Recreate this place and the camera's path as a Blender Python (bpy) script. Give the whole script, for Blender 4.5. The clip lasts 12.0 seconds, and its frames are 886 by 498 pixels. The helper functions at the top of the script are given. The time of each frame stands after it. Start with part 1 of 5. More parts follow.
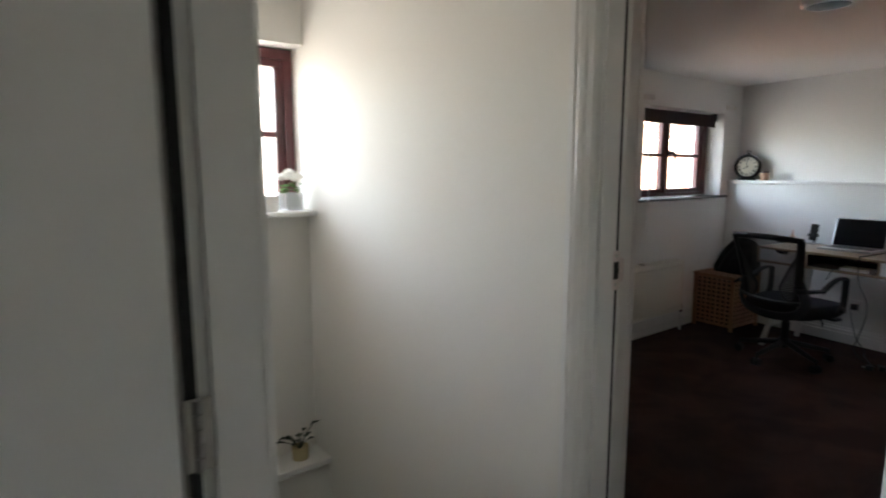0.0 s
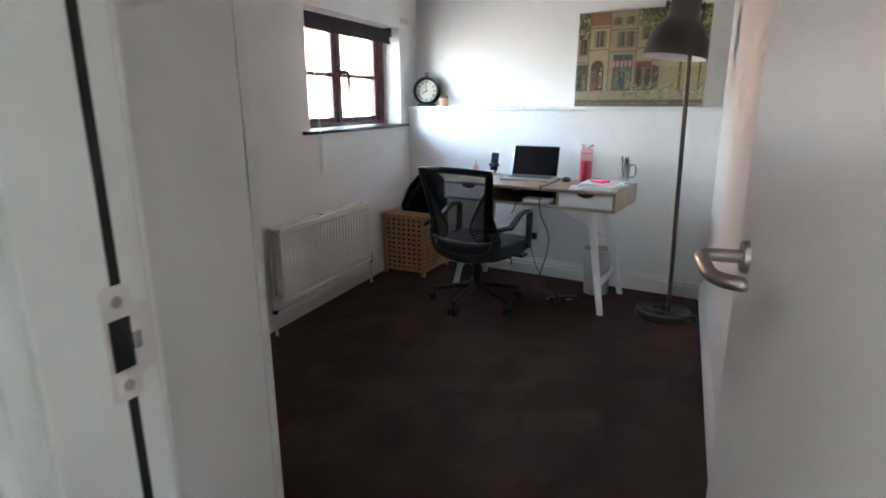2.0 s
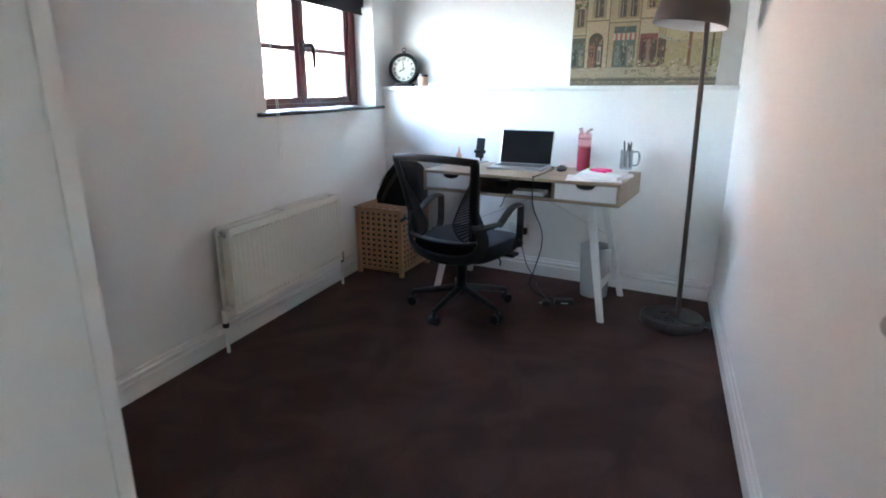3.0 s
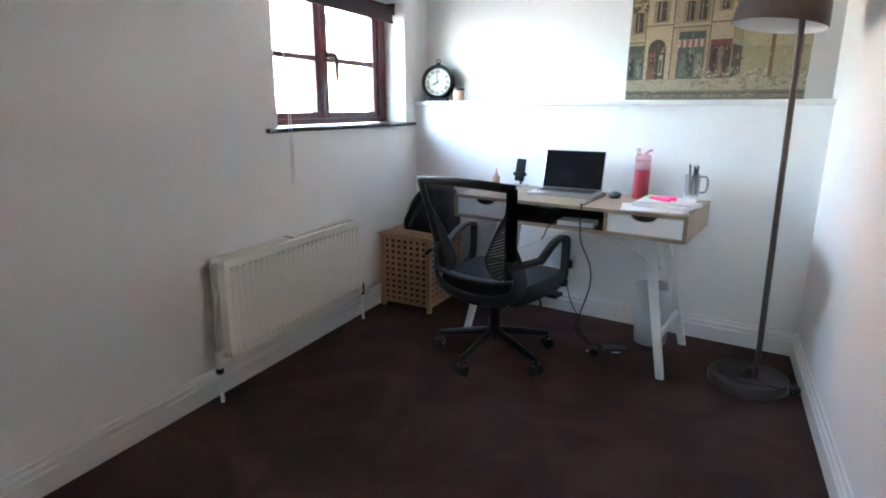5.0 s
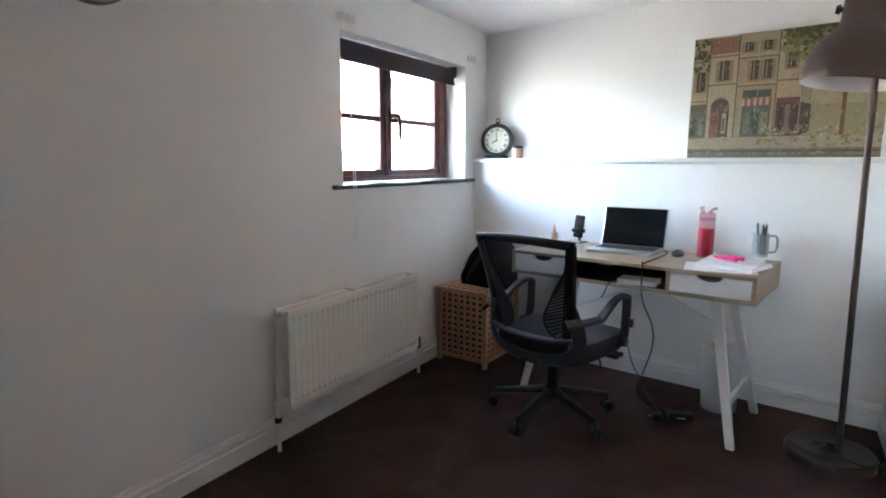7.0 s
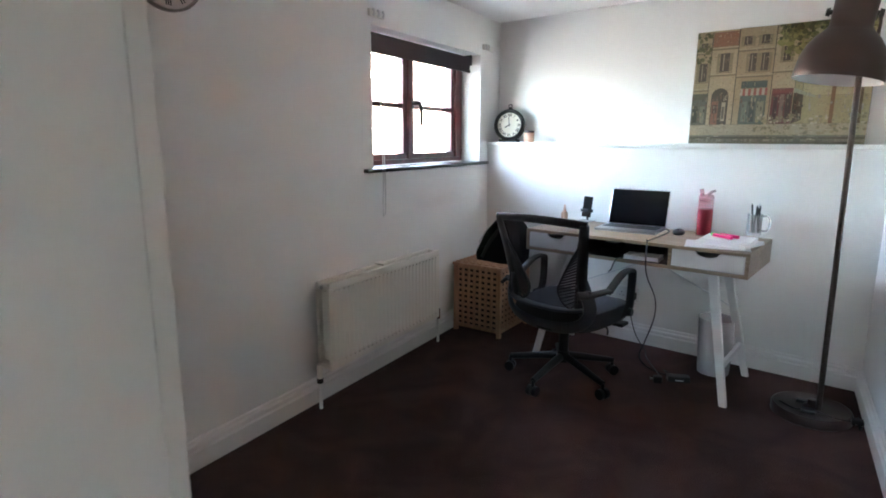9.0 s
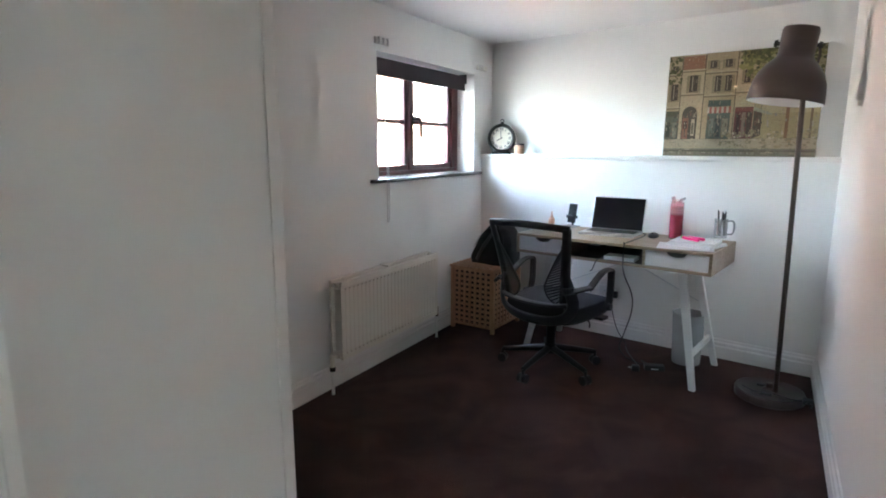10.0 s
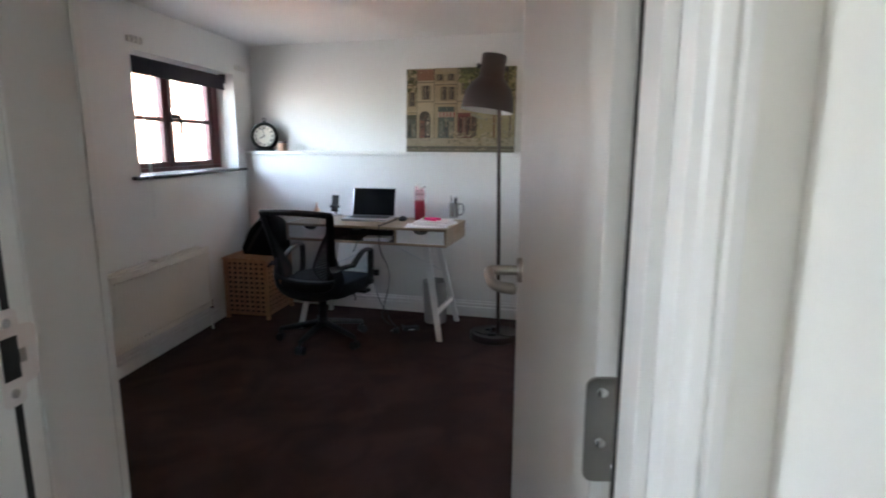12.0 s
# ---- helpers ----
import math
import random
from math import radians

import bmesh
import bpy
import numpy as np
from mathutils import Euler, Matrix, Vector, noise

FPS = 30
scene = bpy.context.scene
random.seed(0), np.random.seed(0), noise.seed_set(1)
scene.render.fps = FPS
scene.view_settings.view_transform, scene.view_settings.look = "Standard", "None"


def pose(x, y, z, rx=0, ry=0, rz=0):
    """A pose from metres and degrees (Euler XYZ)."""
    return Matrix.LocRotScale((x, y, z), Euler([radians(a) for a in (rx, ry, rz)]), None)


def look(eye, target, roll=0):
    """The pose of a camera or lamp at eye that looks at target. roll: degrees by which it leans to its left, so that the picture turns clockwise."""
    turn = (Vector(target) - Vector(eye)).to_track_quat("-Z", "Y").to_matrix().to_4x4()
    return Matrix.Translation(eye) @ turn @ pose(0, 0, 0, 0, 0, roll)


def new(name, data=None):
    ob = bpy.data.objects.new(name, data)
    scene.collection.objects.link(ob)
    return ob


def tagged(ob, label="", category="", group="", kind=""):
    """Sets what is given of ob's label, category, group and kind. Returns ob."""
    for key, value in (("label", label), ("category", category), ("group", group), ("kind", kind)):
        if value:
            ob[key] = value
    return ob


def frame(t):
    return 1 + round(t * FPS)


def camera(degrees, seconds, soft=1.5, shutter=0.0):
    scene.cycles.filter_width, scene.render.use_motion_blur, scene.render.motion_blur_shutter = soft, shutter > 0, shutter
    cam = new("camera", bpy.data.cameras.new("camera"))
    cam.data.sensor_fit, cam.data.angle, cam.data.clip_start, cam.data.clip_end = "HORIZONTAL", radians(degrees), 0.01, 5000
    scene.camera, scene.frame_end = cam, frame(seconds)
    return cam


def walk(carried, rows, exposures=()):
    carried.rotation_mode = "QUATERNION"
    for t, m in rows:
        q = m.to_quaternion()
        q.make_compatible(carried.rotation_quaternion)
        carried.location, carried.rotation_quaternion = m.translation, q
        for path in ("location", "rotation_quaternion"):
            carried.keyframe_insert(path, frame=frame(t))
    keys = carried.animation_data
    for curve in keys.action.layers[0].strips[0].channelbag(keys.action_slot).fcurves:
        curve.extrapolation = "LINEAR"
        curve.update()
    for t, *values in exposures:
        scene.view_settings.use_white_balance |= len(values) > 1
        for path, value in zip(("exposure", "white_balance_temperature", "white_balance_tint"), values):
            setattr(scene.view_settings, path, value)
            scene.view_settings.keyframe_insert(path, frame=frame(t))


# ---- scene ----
cam = camera(76.2, 12.0, soft=1.8, shutter=0.3)
PATH = [
    (0, (0.014, 0.058, 1.31), (1.214, 1.634, 1.033), -0.1),
    (0.3, (0.16, 0.17, 1.294), (1.5228, 1.6031, 0.998), -0.2),
    (0.5, (0.262, 0.256, 1.287), (1.7219, 1.591, 0.995), -0.1),
    (0.7, (0.37, 0.34, 1.262), (1.9404, 1.543, 0.971), 0.2),
    (1, (0.5, 0.425, 1.263), (2.194, 1.436, 0.935), -0.1),
    (1.5, (0.762, 0.485, 1.238), (2.529, 1.308, 0.789), 0.1),
    (2, (0.95, 0.515, 1.249), (2.735, 1.264, 0.746), -0.2),
    (2.5, (1.158, 0.62, 1.195), (2.957, 1.315, 0.666), 0.1),
    (3, (1.36, 0.662, 1.203), (3.156, 1.353, 0.656), -0.1),
    (4.8, (1.754, 0.777, 1.176), (3.521, 1.574, 0.683), -0.1),
    (5, (1.763, 0.769, 1.178), (3.516, 1.6, 0.692), 0.1),
    (5.5, (1.76, 0.768, 1.185), (3.48, 1.68, 0.724), 0.0),
    (6, (1.753, 0.778, 1.192), (3.45, 1.749, 0.773), 0.1),
    (6.5, (1.745, 0.772, 1.202), (3.439, 1.778, 0.859), 0.0),
    (7, (1.743, 0.772, 1.193), (3.437, 1.792, 0.889), 0.1),
    (9, (1.465, 0.751, 1.235), (3.152, 1.756, 0.854), 0.2),
    (9.5, (1.316, 0.714, 1.264), (3.01, 1.709, 0.89), 0.3),
    (10, (1.177, 0.611, 1.268), (2.879, 1.6, 0.913), 0.1),
    (10.5, (1.057, 0.523, 1.275), (2.762, 1.505, 0.92), -0.0),
    (11, (0.943, 0.5, 1.26), (2.697, 1.388, 0.896), 0.1),
    (11.5, (0.831, 0.469, 1.265), (2.702, 1.077, 0.901), 0.2),
    (12, (0.76, 0.429, 1.269), (2.712, 0.67, 0.907), 0.2),
]

EXPO = [(0.0, 4.82, 6950, 8), (0.7, 4.84, 6950, 8), (1.2, 5.15, 6650, 8), (1.8, 5.88, 6400, 6), (2.5, 6.55, 5950, 3), (3.2, 6.6, 5800, 2),
        (5.0, 6.62, 5950, 3), (6.0, 6.58, 6100, 4), (7.0, 6.38, 6150, 4), (10.0, 6.32, 6200, 4), (11.0, 6.20, 6250, 5), (11.5, 6.08, 6250, 6), (12.0, 5.62, 6400, 8)]
walk(cam, [(t, look(eye, target, roll)) for t, eye, target, roll in PATH], EXPO)

# world and sun
world = bpy.data.worlds.new("sky")
scene.world = world
world.use_nodes = True
wn = world.node_tree
sky = wn.nodes.new("ShaderNodeTexSky")
sky.sky_type, sky.sun_disc = "NISHITA", False
sky.sun_elevation, sky.sun_rotation = radians(40), radians(158)
sky.air_density, sky.dust_density, sky.ozone_density = 1.0, 3.0, 0.5
haze = wn.nodes.new("ShaderNodeHueSaturation")
haze.inputs["Saturation"].default_value = 0.72
wn.links.new(sky.outputs[0], haze.inputs["Color"])
wn.links.new(haze.outputs[0], wn.nodes["Background"].inputs[0])
wn.nodes["Background"].inputs[1].default_value = 0.15
sun_data = bpy.data.lights.new("sun", "SUN")
sun_data.energy, sun_data.angle, sun_data.color = 1.7, radians(6), (1.0, 0.95, 0.88)
sun = new("sun", sun_data)
sun.matrix_world = look((-4, -10, 9), (0, 0, 0))
sky_lamp = bpy.data.lights.new("landing_sky", "AREA")
sky_lamp.shape, sky_lamp.size, sky_lamp.size_y, sky_lamp.energy, sky_lamp.color = "RECTANGLE", 0.90, 0.80, 0.22, (1.0, 0.975, 0.94)
landing_sky = new("landing_sky", sky_lamp)
landing_sky.matrix_world = look((0.73, 2.94, 1.507), (0.73, 0, 1.507))


# ---- materials ----
def mat(name, col, rough=0.6, metal=0.0, bump=0.0, scale=40.0, vary=0.06, fine=None, spec=None):
    """A plain surface with colour varied at two scales and a fine relief."""
    m = bpy.data.materials.new(name)
    m.use_nodes = True
    nt, b = m.node_tree, m.node_tree.nodes["Principled BSDF"]
    N, L = nt.nodes.new, nt.links.new
    tc = N("ShaderNodeTexCoord")
    n1, n2, mix = N("ShaderNodeTexNoise"), N("ShaderNodeTexNoise"), N("ShaderNodeMix")
    n1.inputs["Scale"].default_value, n1.inputs["Detail"].default_value = 1.7, 3
    n2.inputs["Scale"].default_value, n2.inputs["Detail"].default_value = fine or scale, 5
    L(tc.outputs["Object"], n1.inputs["Vector"]), L(tc.outputs["Object"], n2.inputs["Vector"])
    add = N("ShaderNodeMath")
    add.operation = "ADD"
    L(n1.outputs[0], add.inputs[0]), L(n2.outputs[0], add.inputs[1])
    half = N("ShaderNodeMath")
    half.operation, half.inputs[1].default_value = "MULTIPLY", 0.5
    L(add.outputs[0], half.inputs[0])
    mix.data_type = "RGBA"
    lo, hi = [c * (1 - vary * 2) for c in col], [min(1, c * (1 + vary * 2)) for c in col]
    mix.inputs["A"].default_value, mix.inputs["B"].default_value = (*lo, 1), (*hi, 1)
    L(half.outputs[0], mix.inputs["Factor"]), L(mix.outputs["Result"], b.inputs["Base Color"])
    b.inputs["Roughness"].default_value, b.inputs["Metallic"].default_value = rough, metal
    if spec is not None:
        b.inputs["Specular IOR Level"].default_value = spec
    if bump:
        bp = N("ShaderNodeBump")
        bp.inputs["Strength"].default_value, bp.inputs["Distance"].default_value = bump, 0.004
        L(n2.outputs[0], bp.inputs["Height"]), L(bp.outputs[0], b.inputs["Normal"])
    return m


def wood(name, dark, light, axis=1, rough=0.5, scale=7.0):
    """Straight-grained wood, the grain along the given axis."""
    m = bpy.data.materials.new(name)
    m.use_nodes = True
    nt, b = m.node_tree, m.node_tree.nodes["Principled BSDF"]
    N, L = nt.nodes.new, nt.links.new
    tc, mp, n1, n2 = N("ShaderNodeTexCoord"), N("ShaderNodeMapping"), N("ShaderNodeTexNoise"), N("ShaderNodeTexNoise")
    sc = [scale * 9] * 3
    sc[axis] = scale * 0.5
    mp.inputs["Scale"].default_value = sc
    info = N("ShaderNodeObjectInfo")
    off = N("ShaderNodeVectorMath")
    off.operation = "ADD"
    L(tc.outputs["Object"], off.inputs[0]), L(info.outputs["Random"], off.inputs[1])
    L(off.outputs[0], mp.inputs["Vector"]), L(mp.outputs[0], n1.inputs["Vector"])
    L(tc.outputs["Object"], n2.inputs["Vector"])
    n1.inputs["Scale"].default_value, n1.inputs["Detail"].default_value, n1.inputs["Distortion"].default_value = 1.0, 6, 0.6
    n2.inputs["Scale"].default_value = 3
    ramp, mix = N("ShaderNodeValToRGB"), N("ShaderNodeMix")
    ramp.color_ramp.elements[0].position, ramp.color_ramp.elements[1].position = 0.3, 0.7
    ramp.color_ramp.elements[0].color, ramp.color_ramp.elements[1].color = (*dark, 1), (*light, 1)
    L(n1.outputs[0], ramp.inputs[0])
    mix.data_type, mix.blend_type = "RGBA", "MULTIPLY"
    mix.inputs["Factor"].default_value = 0.25
    L(ramp.outputs[0], mix.inputs["A"]), L(n2.outputs["Color"], mix.inputs["B"])
    L(mix.outputs["Result"], b.inputs["Base Color"])
    b.inputs["Roughness"].default_value = rough
    bp = N("ShaderNodeBump")
    bp.inputs["Strength"].default_value, bp.inputs["Distance"].default_value = 0.15, 0.001
    L(n1.outputs[0], bp.inputs["Height"]), L(bp.outputs[0], b.inputs["Normal"])
    return m


def clear(name, col, rough=0.02, alpha=None, ior=1.45):
    """Glass or clear plastic; with alpha, a net that lets that share of the light through."""
    m = bpy.data.materials.new(name)
    m.use_nodes = True
    nt, b = m.node_tree, m.node_tree.nodes["Principled BSDF"]
    b.inputs["Base Color"].default_value = (*col, 1)
    b.inputs["Roughness"].default_value, b.inputs["IOR"].default_value = rough, ior
    if alpha is None:
        b.inputs["Transmission Weight"].default_value = 1.0
    else:
        b.inputs["Alpha"].default_value = alpha
    return m


def carpet_mat():
    m = mat("carpet", (0.068, 0.036, 0.033), 0.95, 0, 0.9, 190, 0.34, spec=0.1)
    nt = m.node_tree
    b = nt.nodes["Principled BSDF"]
    big = nt.nodes.new("ShaderNodeTexNoise")
    big.inputs["Scale"].default_value, big.inputs["Detail"].default_value, big.inputs["Distortion"].default_value = 3.2, 4, 1.2
    tc = next(n for n in nt.nodes if n.type == "TEX_COORD")
    nt.links.new(tc.outputs["Object"], big.inputs["Vector"])
    ramp, mul = nt.nodes.new("ShaderNodeValToRGB"), nt.nodes.new("ShaderNodeMix")
    ramp.color_ramp.elements[0].position, ramp.color_ramp.elements[1].position = 0.38, 0.64
    ramp.color_ramp.elements[0].color, ramp.color_ramp.elements[1].color = (0.60, 0.58, 0.58, 1), (1, 1, 1, 1)
    nt.links.new(big.outputs[0], ramp.inputs[0])
    mul.data_type, mul.blend_type = "RGBA", "MULTIPLY"
    mul.inputs["Factor"].default_value = 1.0
    src = b.inputs["Base Color"].links[0].from_socket
    nt.links.new(src, mul.inputs["A"]), nt.links.new(ramp.outputs[0], mul.inputs["B"])
    nt.links.new(mul.outputs["Result"], b.inputs["Base Color"])
    b.inputs["Sheen Weight"].default_value, b.inputs["Sheen Roughness"].default_value = 0.15, 0.5
    b.inputs["Sheen Tint"].default_value = (0.5, 0.35, 0.3, 1)
    return m


M_WALL = mat("wall_paint", (0.87, 0.865, 0.845), 0.7, 0, 0.08, 90, 0.012)
M_CREAM = mat("cream_wall_paint", (0.85, 0.83, 0.78), 0.7, 0, 0.08, 90, 0.012)
M_CEIL = mat("ceiling_paint", (0.88, 0.875, 0.86), 0.85, 0, 0.15, 60, 0.012)
M_TRIM = mat("trim_gloss", (0.84, 0.83, 0.81), 0.32, 0, 0.03, 30, 0.015)
M_RAD = mat("radiator_enamel", (0.84, 0.815, 0.74), 0.35, 0, 0.02, 30, 0.02)
M_CARPET = carpet_mat()
M_MAHOG = wood("mahogany", (0.060, 0.010, 0.013), (0.150, 0.026, 0.032), 2, 0.35)
M_SILL = wood("black_sill", (0.02, 0.015, 0.014), (0.045, 0.035, 0.033), 0, 0.3)
M_OAK = wood("oak", (0.33, 0.235, 0.155), (0.50, 0.39, 0.28), 1, 0.45)
M_SHELFDARK = wood("shelf_inside_dark", (0.030, 0.014, 0.011), (0.060, 0.028, 0.022), 1, 0.6)
M_ACACIA = wood("pale_wood", (0.47, 0.225, 0.130), (0.72, 0.420, 0.260), 2, 0.45)
M_WHITE = mat("white_lacquer", (0.78, 0.78, 0.77), 0.35, 0, 0.02, 30, 0.015)
M_BLIND = mat("blind_fabric", (0.042, 0.029, 0.034), 0.85, 0, 0.3, 300, 0.1)
M_STEEL = mat("satin_steel", (0.44, 0.405, 0.36), 0.38, 1.0, 0.02, 60, 0.06)
M_PALE = mat("pale_steel", (0.80, 0.74, 0.72), 0.5, 0.6, 0.02, 60, 0.04)
M_CHROME = mat("chrome", (0.7, 0.7, 0.7), 0.12, 1.0)
M_BRONZE = mat("bronze_lacquer", (0.080, 0.060, 0.054), 0.45, 0.35, 0.03, 120, 0.08)
M_BASE = mat("base_metal", (0.090, 0.066, 0.061), 0.33, 0.75, 0.03, 60, 0.12)
M_POLE = mat("pole_metal", (0.085, 0.065, 0.058), 0.42, 0.6)
M_BLACK = mat("black_plastic", (0.012, 0.012, 0.013), 0.42, 0, 0.05, 200, 0.1)
M_GREYPL = mat("grey_plastic", (0.050, 0.056, 0.066), 0.36, 0, 0.05, 200, 0.1)
M_FABRIC = mat("seat_fabric", (0.042, 0.045, 0.056), 0.9, 0, 0.5, 420, 0.15)
M_BOXSHADE = mat("box_inner_shade", (0.035, 0.021, 0.016), 0.9)
M_BAG = mat("bag_nylon", (0.007, 0.007, 0.008), 0.85, 0, 0.4, 90, 0.15, spec=0.2)
M_NET = clear("chair_net", (0.085, 0.088, 0.095), 0.8, 0.54)
M_NETD = clear("chair_net_double", (0.02, 0.02, 0.022), 0.8, 0.86)
M_GLASS = clear("window_glass", (1, 1, 1), 0.0, None, 1.1)
M_CLEAR = clear("clear_plastic", (0.80, 0.83, 0.84), 0.05, 0.30)
M_FROST = clear("frosted_plastic", (0.90, 0.91, 0.92), 0.35, 0.34)
M_MUG = clear("mug_glass", (0.55, 0.56, 0.56), 0.04, 0.28)
M_HINGE = mat("hinge_steel", (0.34, 0.32, 0.30), 0.38, 1.0, 0.02, 60, 0.08)
M_PINK = clear("pink_plastic", (0.55, 0.09, 0.14), 0.1, 0.40)
M_RED = mat("red_drink", (0.34, 0.010, 0.032), 0.1)
M_PAPER = mat("paper", (0.84, 0.85, 0.88), 0.8, 0, 0.02, 30, 0.01)
M_SCREEN = mat("screen", (0.008, 0.008, 0.009), 0.12)
M_ALU = mat("aluminium", (0.62, 0.63, 0.65), 0.3, 0.85, 0.02, 200, 0.03)
M_CLOCKFACE = mat("clock_face", (0.68, 0.64, 0.53), 0.6, 0, 0, 20, 0.05)
M_CERAMIC = mat("white_ceramic", (0.78, 0.77, 0.74), 0.3)
M_COPPER = mat("peach_glass", (0.66, 0.42, 0.30), 0.3)
M_LEAF = mat("leaf", (0.08, 0.16, 0.04), 0.5, 0, 0.1, 60, 0.2)
M_LEAFD = mat("dark_leaf", (0.025, 0.045, 0.022), 0.5, 0, 0.1, 60, 0.2)
M_PETAL = mat("petal", (0.85, 0.84, 0.80), 0.7)
for thin, share in ((M_PETAL, 0.6), (M_LEAF, 0.35)):
    nt = thin.node_tree
    b, out = nt.nodes["Principled BSDF"], next(n for n in nt.nodes if n.type == "OUTPUT_MATERIAL")
    tr, mx = nt.nodes.new("ShaderNodeBsdfTranslucent"), nt.nodes.new("ShaderNodeMixShader")
    nt.links.new(b.inputs["Base Color"].links[0].from_socket, tr.inputs[0])
    mx.inputs[0].default_value = share
    nt.links.new(b.outputs[0], mx.inputs[1]), nt.links.new(tr.outputs[0], mx.inputs[2]), nt.links.new(mx.outputs[0], out.inputs[0])
M_POT = mat("straw_pot", (0.50, 0.40, 0.22), 0.7, 0, 0.3, 120, 0.1)
M_SEALGAP = mat("seal_and_gap_black", (0.008, 0.008, 0.008), 0.6)
M_GREEN = mat("green_marker", (0.10, 0.65, 0.10), 0.4)
M_MAGENTA = mat("pink_marker", (0.90, 0.02, 0.25), 0.4)


# ---- mesh helpers ----
def box(bm, x0, x1, y0, y1, z0, z1, bev=0.0, seg=2, m=None):
    r = bmesh.ops.create_cube(bm, size=1.0)
    t = Matrix.Translation(((x0 + x1) / 2, (y0 + y1) / 2, (z0 + z1) / 2)) @ Matrix.Diagonal((x1 - x0, y1 - y0, z1 - z0, 1))
    bmesh.ops.transform(bm, matrix=(m @ t) if m else t, verts=r["verts"])
    if bev:
        edges = list({e for v in r["verts"] for e in v.link_edges})
        bmesh.ops.bevel(bm, geom=edges, offset=bev, segments=seg, affect="EDGES", profile=0.6)


def cyl(bm, p0, p1, r0, r1=None, seg=20, cap=True):
    p0, p1 = Vector(p0), Vector(p1)
    d = p1 - p0
    m = Matrix.Translation((p0 + p1) / 2) @ d.to_track_quat("Z", "Y").to_matrix().to_4x4()
    bmesh.ops.create_cone(bm, cap_ends=cap, segments=seg, radius1=r0, radius2=r0 if r1 is None else r1, depth=d.length, matrix=m)


def lathe(bm, prof, seg=32, m=None):
    """Turns a profile of (radius, height) round the z axis."""
    rings = []
    for r, z in prof:
        ring = []
        for i in range(seg):
            a = 2 * math.pi * i / seg
            co = Vector((max(r, 1e-5) * math.cos(a), max(r, 1e-5) * math.sin(a), z))
            ring.append(bm.verts.new(m @ co if m else co))
        rings.append(ring)
    for a, b in zip(rings, rings[1:]):
        for i in range(seg):
            j = (i + 1) % seg
            bm.faces.new((a[i], a[j], b[j], b[i]))


def smooth_path(pts, n=6):
    """A smooth line through the points."""
    pts = [Vector(p) for p in pts]
    out = []
    for i in range(len(pts) - 1):
        p0, p1, p2, p3 = pts[max(i - 1, 0)], pts[i], pts[i + 1], pts[min(i + 2, len(pts) - 1)]
        for k in range(n):
            t = k / n
            out.append(0.5 * ((2 * p1) + (p2 - p0) * t + (2 * p0 - 5 * p1 + 4 * p2 - p3) * t * t + (3 * p1 - p0 - 3 * p2 + p3) * t ** 3))
    return out + [pts[-1]]


def tube(bm, pts, r, seg=8, closed=False, n=6, flat=1.0):
    """A rod along a smooth line; flat squeezes its section in the second direction."""
    path = smooth_path(pts, n) if n else [Vector(p) for p in pts]
    rings = []
    up = Vector((0.03, 0.05, 1))
    for i, p in enumerate(path):
        d = (path[min(i + 1, len(path) - 1)] - path[max(i - 1, 0)]).normalized()
        a = d.cross(up)
        if a.length < 0.2:
            a = d.cross(Vector((1, 0.2, 0)))
        a.normalize()
        b = a.cross(d)
        rr = r[0] + (r[1] - r[0]) * i / (len(path) - 1) if isinstance(r, tuple) else r
        rings.append([bm.verts.new(p + a * math.cos(2 * math.pi * k / seg) * rr * flat + b * math.sin(2 * math.pi * k / seg) * rr) for k in range(seg)])
    for ra, rb in zip(rings, rings[1:]):
        for k in range(seg):
            j = (k + 1) % seg
            bm.faces.new((ra[k], ra[j], rb[j], rb[k]))
    if not closed:
        bm.faces.new(rings[0][::-1]), bm.faces.new(rings[-1])


def slab(bm, poly, z0, z1, m=None):
    """A flat plate with an outline in x, y."""
    lo = [bm.verts.new((m @ Vector((x, y, z0))) if m else (x, y, z0)) for x, y in poly]
    hi = [bm.verts.new((m @ Vector((x, y, z1))) if m else (x, y, z1)) for x, y in poly]
    bm.faces.new(lo[::-1]), bm.faces.new(hi)
    for i in range(len(poly)):
        j = (i + 1) % len(poly)
        bm.faces.new((lo[i], lo[j], hi[j], hi[i]))


def part(name, bm, material, parent=None, label="", kind="", smooth=False):
    me = bpy.data.meshes.new(name)
    bmesh.ops.recalc_face_normals(bm, faces=bm.faces)
    bm.to_mesh(me)
    bm.free()
    for mm in material if isinstance(material, (list, tuple)) else [material]:
        me.materials.append(mm)
    if smooth:
        me.shade_smooth()
        me.set_sharp_from_angle(angle=radians(38))
    ob = new(name, me)
    ob.parent = parent
    return tagged(ob, label, kind=kind)


def thing(name, m, label, category, group=""):
    e = new(name)
    e.empty_display_size = 0.1
    e.matrix_world = m
    return tagged(e, label, category, group)


def B():
    return bmesh.new()


def simple(name, material, boxes, parent=None, bev=0.0, kind="", label="", m=None):
    bm = B()
    for b in boxes:
        box(bm, *b, bev=bev, m=m)
    ob = part(name, bm, material, parent, label, kind)
    return ob


